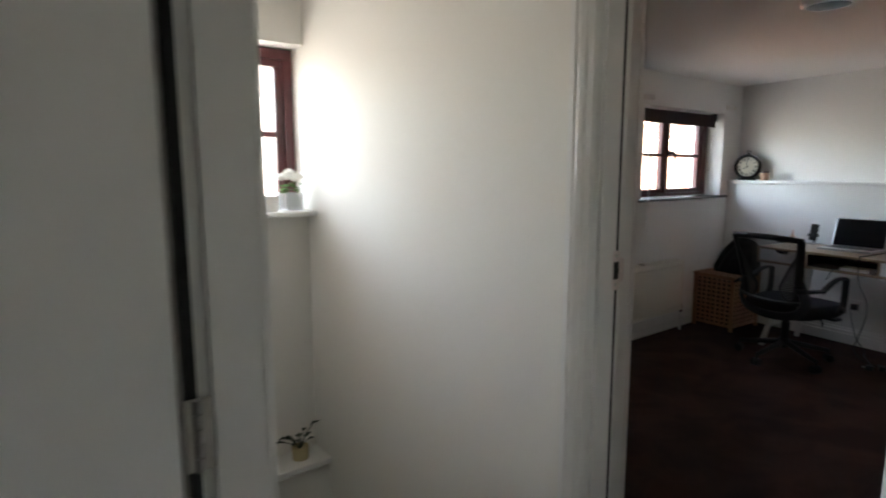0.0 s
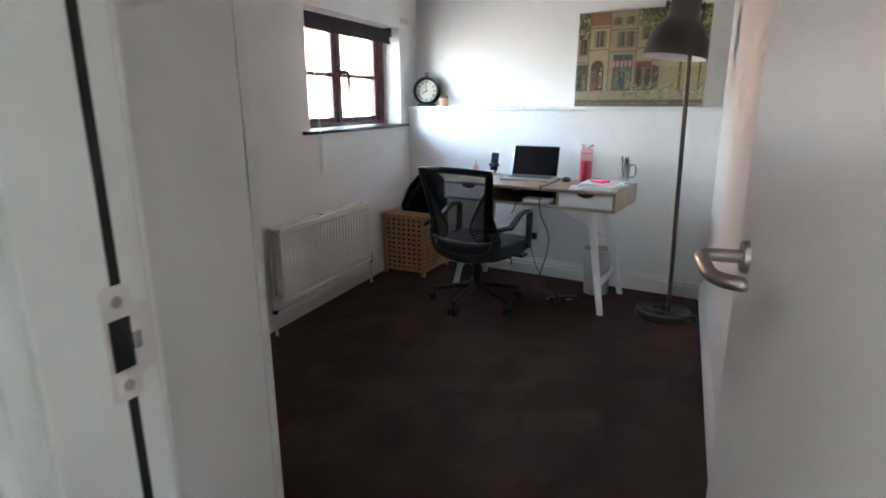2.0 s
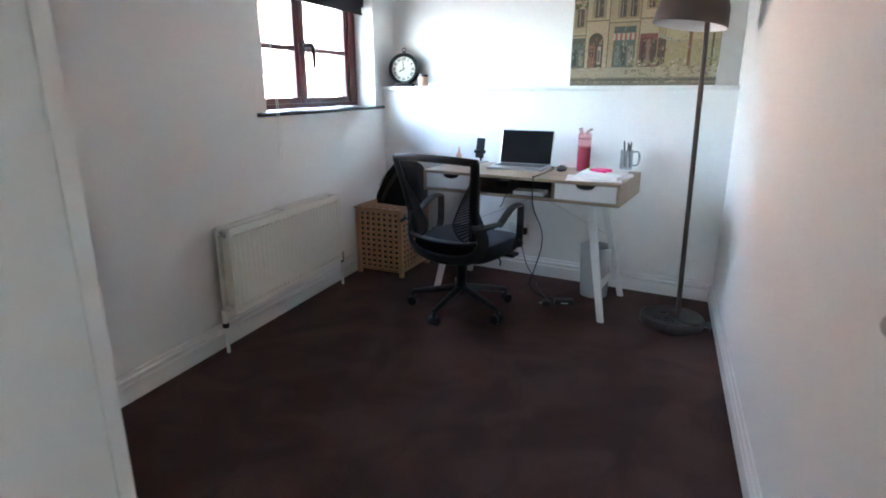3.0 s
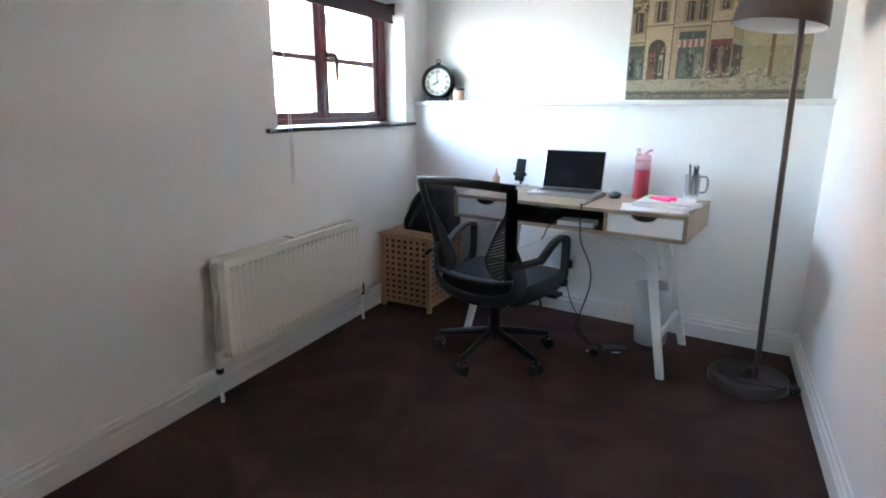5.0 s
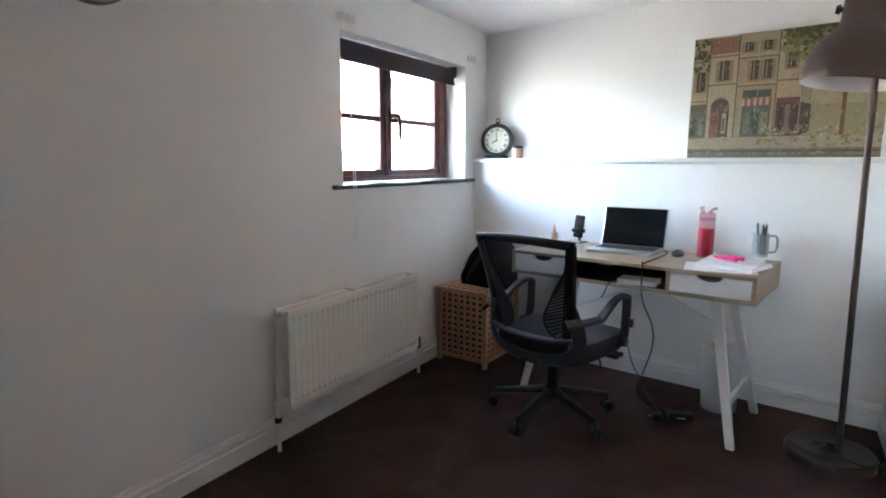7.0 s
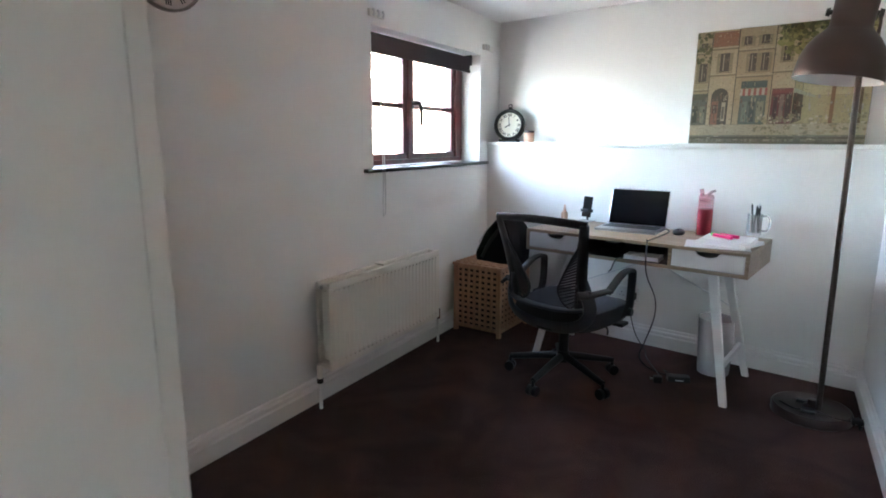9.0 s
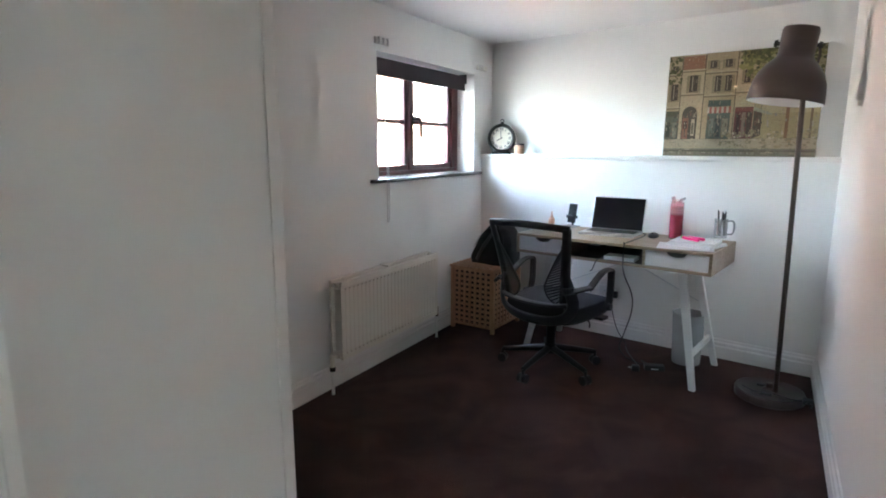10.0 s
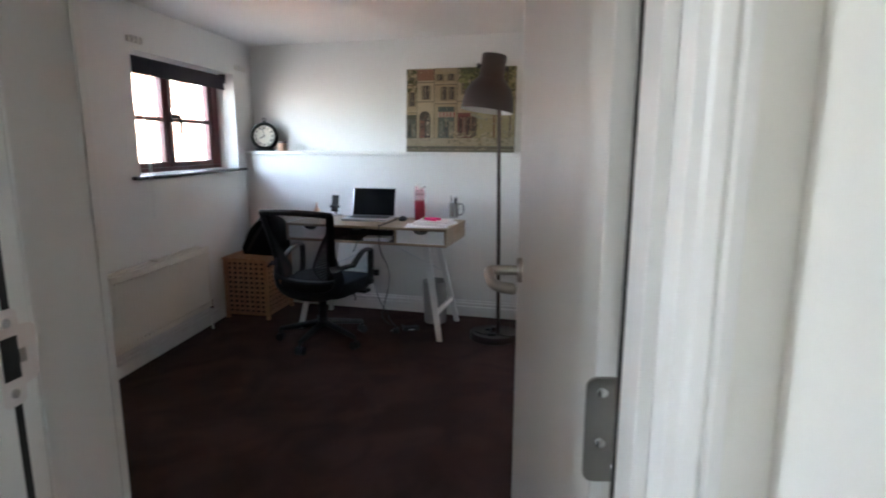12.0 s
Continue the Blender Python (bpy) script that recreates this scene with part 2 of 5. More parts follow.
def wall(name, axis, a0, a1, c0, c1, z0, z1, holes, material, m=None):
    """A wall between c0 and c1 in its thickness and a0 and a1 along it, with openings (a, a, z, z)."""
    bm = B()
    cuts = sorted({a0, a1, *[h[0] for h in holes], *[h[1] for h in holes]})
    for u, v in zip(cuts, cuts[1:]):
        spans, z = [], z0
        for h in sorted([h for h in holes if h[0] < v and h[1] > u], key=lambda h: h[2]):
            if h[2] > z:
                spans.append((z, h[2]))
            z = h[3]
        if z < z1:
            spans.append((z, z1))
        for s, t in spans:
            if axis == "x":
                box(bm, u, v, c0, c1, s, t, m=m)
            else:
                box(bm, c0, c1, u, v, s, t, m=m)
    ob = part(name, bm, material, None, kind="structure")
    return ob


# ---- the large structure ----
YW = 2.56          # window wall
YR = 0.312         # right wall
CEIL = 2.04
XL, XD = 1.17, 1.30   # the wall with the door
DESKWALL = pose(4.80, 0.30, 0, 0, 0, -7.7)
simple("floor", M_CARPET, [(1.28, 5.6, 0.0, 2.9, -0.2, 0.0)], kind="structure")
simple("floor_landing", M_CARPET, [(-2.3, 1.28, -1.8, 1.15, -0.2, 0.0), (-2.3, 0.24, 1.15, 2.9, -0.2, 0.0)], kind="structure")
simple("ceiling", M_CEIL, [(1.25, 5.7, 0.1, 2.95, CEIL, CEIL + 0.15)], kind="structure")
simple("ceiling_landing", M_CEIL, [(-2.4, 1.25, -1.9, 3.0, 2.32, 2.45)], kind="structure")
wall("wall_window", "x", 1.30, 5.55, YW, YW + 0.30, 0, CEIL, [(3.80, 4.985, 1.085, 1.790)], M_WALL)
wall("wall_right", "x", 1.30, 5.3, YR - 0.12, YR, 0, CEIL, [], M_WALL)
wall("wall_landing_window", "x", -2.4, 1.17, 2.67, 2.97, -2.7, 2.32, [(0.285, 1.17, 1.12, 1.895)], M_CREAM)
wall("wall_door", "y", 0.20, 2.97, XL, XD, -2.7, 2.32, [(0.27, 0.978, 0.0, 1.97)], M_CREAM)
simple("wall_desk_lower", M_WALL, [(0.012, 0.45, -0.15, 2.42, 0, 1.19)], kind="structure", m=DESKWALL)
bm = B()
slab(bm, [(0.095, -0.15), (0.45, -0.15), (0.45, 2.42), (0.185, 2.42)], 1.19, CEIL, DESKWALL)
part("wall_desk_upper", bm, M_WALL, kind="structure")
simple("closet_wall", M_WALL, [(XD, 1.777, 1.240, YW, 0, CEIL)], kind="structure")
simple("closet_edge_bead", M_TRIM, [(1.758, 1.7795, 1.236, 1.2395, 0, CEIL)], kind="structure", bev=0.001)
wall("wall_room", "y", -1.8, 2.97, 0.186, 0.28, -2.7, 2.32, [(0.0, 0.85, 0.0, 1.97)], M_CREAM)
simple("pier", M_CREAM, [(0.86, 1.168, -0.7, 0.235, 0, 2.32)], kind="structure")
simple("wall_landing_end", M_CREAM, [(0.28, 0.86, -0.75, -0.6, 0, 2.32)], kind="structure")
# Unseen wall; its opening is added to brighten the landing with daylight.
wall("wall_unseen_opening", "y", -1.8, 2.97, -2.4, -2.3, 0, 2.32, [(0.32, 0.72, 1.0, 1.80)], M_CREAM)
simple("wall_bedroom_side", M_CREAM, [(-2.4, 0.28, -1.9, -1.8, 0, 2.32)], kind="structure")


# ---- trim ----
def skirting_profile():
    return [(0, 0), (0.018, 0), (0.019, 0.072), (0.011, 0.078), (0.011, 0.084), (0.017, 0.088), (0.016, 0.098), (0.008, 0.104), (0.006, 0.116), (0, 0.120)]


def skirting(name, p, q, inward):
    """A moulded board from p to q, standing out to the side 'inward'."""
    p, q, n = Vector((*p, 0)), Vector((*q, 0)), Vector((*inward, 0)).normalized()
    bm = B()
    a = [bm.verts.new(p + n * d + Vector((0, 0, z))) for d, z in skirting_profile()]
    b = [bm.verts.new(q + n * d + Vector((0, 0, z))) for d, z in skirting_profile()]
    for i in range(len(a)):
        j = (i + 1) % len(a)
        bm.faces.new((a[i], a[j], b[j], b[i]))
    bm.faces.new(a), bm.faces.new(b)
    return part(name, bm, M_TRIM, None, kind="structure")


dw0, dw1 = DESKWALL @ Vector((0.012, 0.02, 0)), DESKWALL @ Vector((0.012, 2.27, 0))
skirting("baseboard_window", (1.777, YW), (dw1.x, YW), (0, -1))
skirting("baseboard_right", (1.36, YR), (dw0.x, YR), (0, 1))
skirting("baseboard_desk", dw0.xy, dw1.xy, (-0.991, 0.134))
simple("ledge", M_TRIM, [(-0.008, 0.19, 0.0, 2.30, 1.1905, 1.217)], bev=0.006, kind="structure", m=DESKWALL)


def door_frame(name, x0, x1, ya, yb, top, leaf_side, stop, wa, wb):
    """Jamb linings, stops and casings of a doorway in a wall across x; clear opening ya to yb."""
    bm = B()
    t = 0.03
    box(bm, x0, x1, ya - t, ya, 0, top, bev=0.001), box(bm, x0, x1, yb, yb + t, 0, top, bev=0.001)
    box(bm, x0, x1, ya - t, yb + t, top, top + t)
    part(name, bm, M_TRIM, None, kind="structure")
    bm = B()
    s0, s1 = (x0 + 0.02, stop) if leaf_side > 0 else (stop, x1 - 0.012)
    box(bm, s0, s1, ya + 0.0005, ya + 0.012, 0, top - 0.013, bev=0.001), box(bm, s0, s1, yb - 0.012, yb - 0.0005, 0, top - 0.013, bev=0.001)
    box(bm, s0, s1, ya, yb, top - 0.012, top - 0.0005)
    part(name + "_stop", bm, M_TRIM, None, kind="structure")
    for side, nm in ((x0, "_casing"), (x1, "_casing_inner")):
        d = -1 if side == x0 else 1
        bm = B()
        prof = ((0.0, 0.0005), (0.06, 0.010), (0.25, 0.013), (0.32, 0.017), (0.52, 0.021), (0.62, 0.019), (0.70, 0.022), (0.92, 0.022), (1.0, 0.014), (1.0, 0.0005))
        for c, w, cw in ((ya, -1, wa), (yb, 1, wb)):
            slab(bm, [(side + d * th, c + w * u * cw) for u, th in prof], 0.0, top + 0.06)
        box(bm, *sorted((side + d * 0.0005, side + d * 0.015)), ya - 0.006, yb + 0.006, top + 0.006, top + 0.06, bev=0.003)
        part(name + nm, bm, M_TRIM, None, kind="structure")


door_frame("door_frame", XL, XD, 0.316, 0.957, 1.94, 1, 1.2565, 0.042, 0.075)
door_frame("door_frame_room", 0.186, 0.28, 0.03, 0.82, 1.94, -1, 0.204, 0.06, 0.06)
# Latch-jamb seal; the two hinge-side strips paint the shade of the door gaps black.
simple("door_seal_and_gap_shade", M_SEALGAP, [(1.2575, 1.2665, 0.9455, 0.9565, 0, 1.93), (0.171, 0.1855, 0.815, 0.832, 0, 1.93), (1.2575, 1.270, 0.3165, 0.3290, 0, 1.93)], kind="structure")


def hinge(parent, z, m):
    bm, r = B(), 0.009
    poly = [(-0.019, -0.05)]
    for cy, cz, a0 in ((0.021 - r, -0.05 + r, -90), (0.021 - r, 0.05 - r, 0)):
        poly += [(cy + r * math.cos(radians(a0 + 18 * k)), cz + r * math.sin(radians(a0 + 18 * k))) for k in range(6)]
    poly.append((-0.019, 0.05))
    slab(bm, poly, -0.002, 0.0015, Matrix(((0, 0, 1, 0), (1, 0, 0, 0), (0, 1, 0, 0), (0, 0, 0, 1))))
    h = part("hinge", bm, M_HINGE, parent, "satin steel butt hinge")
    h.matrix_local = m @ Matrix.Translation((0, 0, z)) @ Matrix.Diagonal((1, 1.28, 1.15, 1))
    bm = B()
    for k in range(5):
        cyl(bm, (-0.004, -0.024, -0.05 + k * 0.02 + 0.0007), (-0.004, -0.024, -0.05 + (k + 1) * 0.02 - 0.0007), 0.006, seg=14)
    part("knuckle", bm, M_HINGE, h, smooth=True)
    for sy in (-0.006, 0.008):
        for sz in ((-0.036, 0.012) if sy < 0 else (-0.012, 0.036)):
            bm = B()
            cyl(bm, (-0.0018, sy, sz), (-0.0032, sy, sz), 0.0048, 0.0040, seg=14)
            part("screw", bm, M_CHROME, h)
    return h


def simple_bm(boxes, bev=0.0):
    bm = B()
    for b in boxes:
        box(bm, *b, bev=bev)
    return bm


def lever(parent, side):
    """A round-rose lever whose grip runs back towards the hinge; side +1 or -1 of the leaf."""
    bm = B()
    cyl(bm, (0, 0, 0), (0, side * 0.008, 0), 0.026, 0.024, seg=28)
    h = part("door_handle", bm, M_STEEL, parent, "satin steel lever handle on a round rose", smooth=True)
    bm = B()
    pts = [(0, side * 0.006, 0), (0, side * 0.03, 0), (0, side * 0.052, 0), (-0.006, side * 0.064, 0), (-0.02, side * 0.068, 0), (-0.06, side * 0.068, -0.001), (-0.100, side * 0.066, -0.003), (-0.128, side * 0.054, -0.003), (-0.140, side * 0.036, -0.003), (-0.141, side * 0.033, -0.003)]
    tube(bm, pts, 0.0105, 14, n=4)
    part("grip", bm, M_STEEL, h, smooth=True)
    return h


def door(name, m, width, label, knob=True):
    """A flush leaf from its hinge edge along +x; its thickness lies on -y."""
    d = thing(name, m, label, "door")
    part("leaf", simple_bm([(0, width, -0.036, 0, 0.008, 1.932)], 0.0015), M_TRIM, d)
    if knob:
        for side in (1, -1):
            h = lever(d, side)
            h.location = (width - 0.06, 0 if side > 0 else -0.036, 1.018)
    bm = simple_bm([(width - 0.0005, width + 0.0015, -0.030, -0.006, 0.93, 1.08)], 0.0006)
    part("latch_plate", bm, M_STEEL, d)
    return d


office_door = door("door", pose(1.318, 0.341, 0, 0, 0, 6.6), 0.645, "white painted flush door standing open against the side wall", True)
for hz in (0.98, 0.22, 1.72):
    hinge(office_door, hz, pose(-0.002, -0.018, 0))
room_door = door("door", pose(0.158, 0.800, 0, 0, 0, 178), 0.76, "white painted flush door standing open beside the doorway", False)


# ---- windows ----
def window_unit(name, x0, x1, yf, z0, z1, lights, transom, mullions, m_frame, handle_at=None, post=0.034):
    """A timber window: a frame, mullions, glazing bars and panes. lights: the x edges of the sashes."""
    w = thing(name, pose(0, 0, 0), "dark red-brown timber casement window with small panes", "window")
    w["kind"] = "structure"
    fr, fv, sv = 0.05, 0.028, 0.034
    bm = B()
    box(bm, x0, x1, yf, yf + 0.07, z0, z0 + fv, bev=0.004), box(bm, x0, x1, yf, yf + 0.07, z1 - fr, z1, bev=0.004)
    box(bm, x0, x0 + fr, yf, yf + 0.07, z0 + fv, z1 - fr, bev=0.004), box(bm, x1 - fr - post, x1, yf, yf + 0.07, z0 + fv, z1 - fr, bev=0.004)
    for xm in mullions:
        box(bm, xm - 0.017, xm + 0.017, yf, yf + 0.07, z0 + fv, z1 - fr, bev=0.004)
    part("window_frame", bm, m_frame, w)
    for a, b in lights:
        sash = 0.038
        bm = B()
        ys, ye = yf + 0.012, yf + 0.056
        box(bm, a, b, ys, ye, z0 + fv, z0 + fv + sv, bev=0.005), box(bm, a, b, ys, ye, z1 - fr - sv, z1 - fr, bev=0.005)
        box(bm, a, a + sash, ys, ye, z0 + fv + sv, z1 - fr - sv, bev=0.005), box(bm, b - sash, b, ys, ye, z0 + fv + sv, z1 - fr - sv, bev=0.005)
        s = part("sash", bm, m_frame, w)
        part("glazing_bar", simple_bm([(a + sash, b - sash, ys + 0.004, ye - 0.006, transom - 0.014, transom + 0.014)], 0.003), m_frame, s)
        for za, zb in ((z0 + fv + sv, transom - 0.011), (transom + 0.011, z1 - fr - sv)):
            p = part("pane", simple_bm([(a + sash - 0.004, b - sash + 0.004, ys + 0.02, ys + 0.024, za - 0.004, zb + 0.004)]), M_GLASS, s)
            p.visible_shadow = False
    if handle_at:
        hx, hz = handle_at
        bm = B()
        box(bm, hx - 0.010, hx + 0.010, yf - 0.006, yf + 0.012, hz - 0.03, hz + 0.03, bev=0.003)
        tube(bm, [(hx, yf - 0.004, hz + 0.002), (hx, yf - 0.03, hz + 0.004), (hx + 0.022, yf - 0.042, hz - 0.002), (hx + 0.030, yf - 0.045, hz - 0.04), (hx + 0.026, yf - 0.048, hz - 0.105), (hx + 0.020, yf - 0.05, hz - 0.125)], (0.016, 0.010), 10)
        part("window_handle", bm, M_BLACK, w, "black curved casement fastener", smooth=True)
    return w


window_unit("window_1", 3.80, 4.985, 2.70, 1.09, 1.790, [(3.85, 4.332), (4.366, 4.90)], 1.428, [4.349], M_MAHOG, (4.372, 1.445))
window_unit("window_2", 0.288, 1.168, 2.80, 1.122, 1.892, [(0.338, 0.595), (0.629, 1.117)], 1.485, [0.612], M_MAHOG, (0.655, 1.50), 0.0)
simple("window_sill", M_SILL, [(3.72, 5.075, YW - 0.03, 2.70, 1.066, 1.087)], bev=0.006, kind="structure")
simple("window_sill_landing", M_TRIM, [(0.40, 1.168, 2.56, 2.80, 1.095, 1.119)], bev=0.008, kind="structure")
simple("stair_shelf", M_TRIM, [(0.285, 1.168, 2.49, 2.668, -0.130, -0.102)], bev=0.004, kind="structure")
simple("stair_shelf_front", M_CREAM, [(0.285, 1.168, 2.51, 2.668, -2.6, -0.145)], kind="structure")
for k in range(8):
    simple("stair", M_CARPET, [(0.29, 1.16, 1.152 + k * 0.17, 1.152 + (k + 1) * 0.17 - 0.001, -2.6, -0.19 * (k + 1))], kind="structure", bev=0.004)


# ---- outside ----
def brick_mat(name, scale=1.0):
    m = bpy.data.materials.new(name)
    m.use_nodes = True
    nt, b = m.node_tree, m.node_tree.nodes["Principled BSDF"]
    tc, mp, br = nt.nodes.new("ShaderNodeTexCoord"), nt.nodes.new("ShaderNodeMapping"), nt.nodes.new("ShaderNodeTexBrick")
    mp.inputs["Rotation"].default_value = (radians(90), 0, 0)
    nt.links.new(tc.outputs["Object"], mp.inputs["Vector"]), nt.links.new(mp.outputs[0], br.inputs["Vector"])
    br.inputs["Scale"].default_value, br.inputs["Brick Width"].default_value, br.inputs["Row Height"].default_value = 1.0, 0.225, 0.075
    br.inputs["Mortar Size"].default_value, br.inputs["Mortar Smooth"].default_value = 0.01, 0.2
    br.inputs["Color1"].default_value, br.inputs["Color2"].default_value, br.inputs["Mortar"].default_value = (0.32, 0.155, 0.11, 1), (0.26, 0.12, 0.085, 1), (0.40, 0.36, 0.31, 1)
    nt.links.new(br.outputs["Color"], b.inputs["Base Color"])
    b.inputs["Roughness"].default_value = 0.9
    return m


M_BRICK = brick_mat("red_brick")
M_ROOF = mat("roof_tile", (0.16, 0.10, 0.08), 0.85, 0, 0.5, 12, 0.15)
M_GROUND = mat("yard_paving", (0.22, 0.205, 0.185), 0.9, 0, 0.5, 6, 0.12)
simple("ground", M_GROUND, [(-300, 300, -300, 600, -2.95, -2.75)], kind="structure")


def brick_house(m, w, d, h, ridge, label):
    """A plain brick house with a pitched roof, its long side along x."""
    hs = thing("house", m, label, "house")
    part("wall", simple_bm([(0, w, 0, d, 0, h)]), M_BRICK, hs)
    bm = B()
    rot = [(-0.25, h - 0.02), (d / 2, ridge), (d + 0.25, h - 0.02), (d + 0.25, h + 0.08), (d / 2, ridge + 0.14), (-0.25, h + 0.08)]
    a = [bm.verts.new((-0.2, y, z)) for y, z in rot]
    b = [bm.verts.new((w + 0.2, y, z)) for y, z in rot]
    for i in range(6):
        j = (i + 1) % 6
        bm.faces.new((a[i], a[j], b[j], b[i]))
    bm.faces.new(a[::-1]), bm.faces.new(b)
    part("roof", bm, M_ROOF, hs)
    part("gutter", simple_bm([(-0.2, w + 0.2, -0.36, -0.25, h - 0.02, h + 0.06)], 0.02), M_TRIM, hs)
    for k, (x, z) in enumerate(((w * 0.25, h - 1.5), (w * 0.72, h - 1.5))):
        win = part("window", simple_bm([(x, x + 1.1, -0.02, 0.03, z, z + 1.1)]), M_TRIM, hs)
        for s in (0.06, 0.58):
            part("pane", simple_bm([(x + s, x + s + 0.46, -0.03, -0.021, z + 0.07, z + 1.03)]), M_SCREEN, win)
    return hs


brick_house(pose(4.6, 8.0, -2.7), 7.7, 7.0, 5.6, 8.6, "red brick house with a tiled roof across the yard")
low = thing("outbuilding", pose(12.45, 8.0, -2.7), "low red brick outbuilding with a pale coping", "outbuilding")
part("wall", simple_bm([(0, 2.3, 0, 0.25, 0, 4.68)]), M_BRICK, low)
part("coping", simple_bm([(-0.03, 2.28, -0.04, 0.29, 4.681, 4.74)]), M_TRIM, low)
tall = thing("house", pose(14.8, 7.9, -2.7), "tall red brick house wall beyond the outbuilding", "house")
part("wall", simple_bm([(0, 6, 0, 7, 0, 7.2)]), M_BRICK, tall)
part("roof", simple_bm([(-0.2, 6.2, -0.3, 7.3, 7.201, 7.4)]), M_ROOF, tall)


# ---- furniture ----
def desk():
    """Local x runs back to the wall, y along the front, the origin at one front corner of the top on the floor."""
    m = pose(4.217, 0.835, 0, 0, 0, -8.6)
    d = thing("desk", m, "oak-veneer writing desk with two white drawers and splayed white legs", "desk")
    W, D, Z0, Z1, t = 1.124, 0.50, 0.633, 0.75, 0.016
    part("tabletop", simple_bm([(0, D, 0, W, Z1 - t, Z1)], 0.0015), M_OAK, d)
    part("bottom_board", simple_bm([(0.002, D, t, W - t, Z0, Z0 + t)], 0.001), M_OAK, d)
    for y in (0, W - t):
        part("side_panel", simple_bm([(0, D, y, y + t, Z0, Z1 - t)], 0.001), M_OAK, d)
    # Dark back and thin added sheets darken the inside of the oak shelf.
    part("back_panel", simple_bm([(D - 0.012, D, t, W - t, Z0 + t, Z1 - t)]), M_SHELFDARK, d)
    part("shelf_lining", simple_bm([(0.010, D - 0.013, 0.350, 0.774, Z0 + t, Z0 + t + 0.0015)]), M_SHELFDARK, d, "thin dark brown sheet added on the open shelf")
    part("side_lining", simple_bm([(0.010, D - 0.013, 0.3495, 0.351, Z0 + t + 0.002, Z1 - t - 0.001)]), M_SHELFDARK, d)
    part("side_lining", simple_bm([(0.010, D - 0.013, 0.773, 0.7745, Z0 + t + 0.002, Z1 - t - 0.001)]), M_SHELFDARK, d)
    for y in (0.335, 0.775):
        part("divider", simple_bm([(0.004, D - 0.012, y, y + 0.014, Z0 + t, Z1 - t)]), M_OAK, d)
    for y0, y1 in ((t + 0.003, 0.332), (0.792, W - t - 0.003)):
        c = (y0 + y1) / 2
        bm = B()
        top, bot, pts = Z1 - t - 0.003, Z0 + t + 0.003, []
        pts = [(y0, bot), (y1, bot), (y1, top), (c + 0.055, top)]
        pts += [(c + 0.048 * math.cos(a), top - 0.004 - 0.020 * math.sin(a)) for a in [math.pi * k / 10 for k in range(11)]]
        pts += [(c - 0.055, top), (y0, top)]
        slab(bm, pts, 0, 0.014, Matrix(((0, 0, 1, 0.004), (1, 0, 0, 0), (0, 1, 0, 0), (0, 0, 0, 1))))
        dr = part("drawer", bm, M_WHITE, d, "white drawer front with a half-round finger cut-out")
        part("tray", simple_bm([(0.019, 0.40, y0 + 0.01, y1 - 0.01, bot + 0.002, bot + 0.012), (0.019, 0.40, y0 + 0.01, y0 + 0.02, bot + 0.012, top - 0.02), (0.019, 0.40, y1 - 0.02, y1 - 0.01, bot + 0.012, top - 0.02)]), M_BLACK, dr)
    for yt, yf in ((0.175, 0.055), (W - 0.175, W - 0.055)):
        for xt, xf in ((0.13, 0.045), (D - 0.11, D + 0.005)):
            bm = B()
            a, b = Vector((xt, yt, Z0)), Vector((xf, yf, 0))
            va = [bm.verts.new(a + Vector((sx * 0.017, sy * 0.022, 0))) for sx, sy in ((-1, -1), (1, -1), (1, 1), (-1, 1))]
            vb = [bm.verts.new(b + Vector((sx * 0.012, sy * 0.017, 0))) for sx, sy in ((-1, -1), (1, -1), (1, 1), (-1, 1))]
            bm.faces.new(va[::-1]), bm.faces.new(vb)
            for i in range(4):
                bm.faces.new((va[i], va[(i + 1) % 4], vb[(i + 1) % 4], vb[i]))
            bmesh.ops.bevel(bm, geom=list(bm.edges), offset=0.003, segments=2, affect="EDGES")
            part("leg", bm, M_WHITE, d)
        f = 0.72
        y = yt + (yf - yt) * f
        x0, x1 = 0.13 + (0.045 - 0.13) * f, D - 0.11 + 0.115 * f
        z = Z0 * (1 - f)
        part("stretcher", simple_bm([(x0 + 0.006, x1 - 0.006, y - 0.009, y + 0.009, z - 0.017, z + 0.017)], 0.003), M_WHITE, d)
    for s in (1, -1):
        bm = B()
        cyl(bm, (D - 0.075 + s * 0.004, 0.125 if s > 0 else W - 0.125, 0.38), (D - 0.10 + s * 0.004, 0.66 if s > 0 else 0.46, Z0 - 0.002), 0.003, seg=8)
        part("brace_rod", bm, M_ALU, d)
    return m


DM = desk()


def on_desk(x, y, rz=0, z=0.751):
    p = DM @ Vector((x, y, 0))
    return pose(p.x, p.y, z, 0, 0, rz - 8.6)


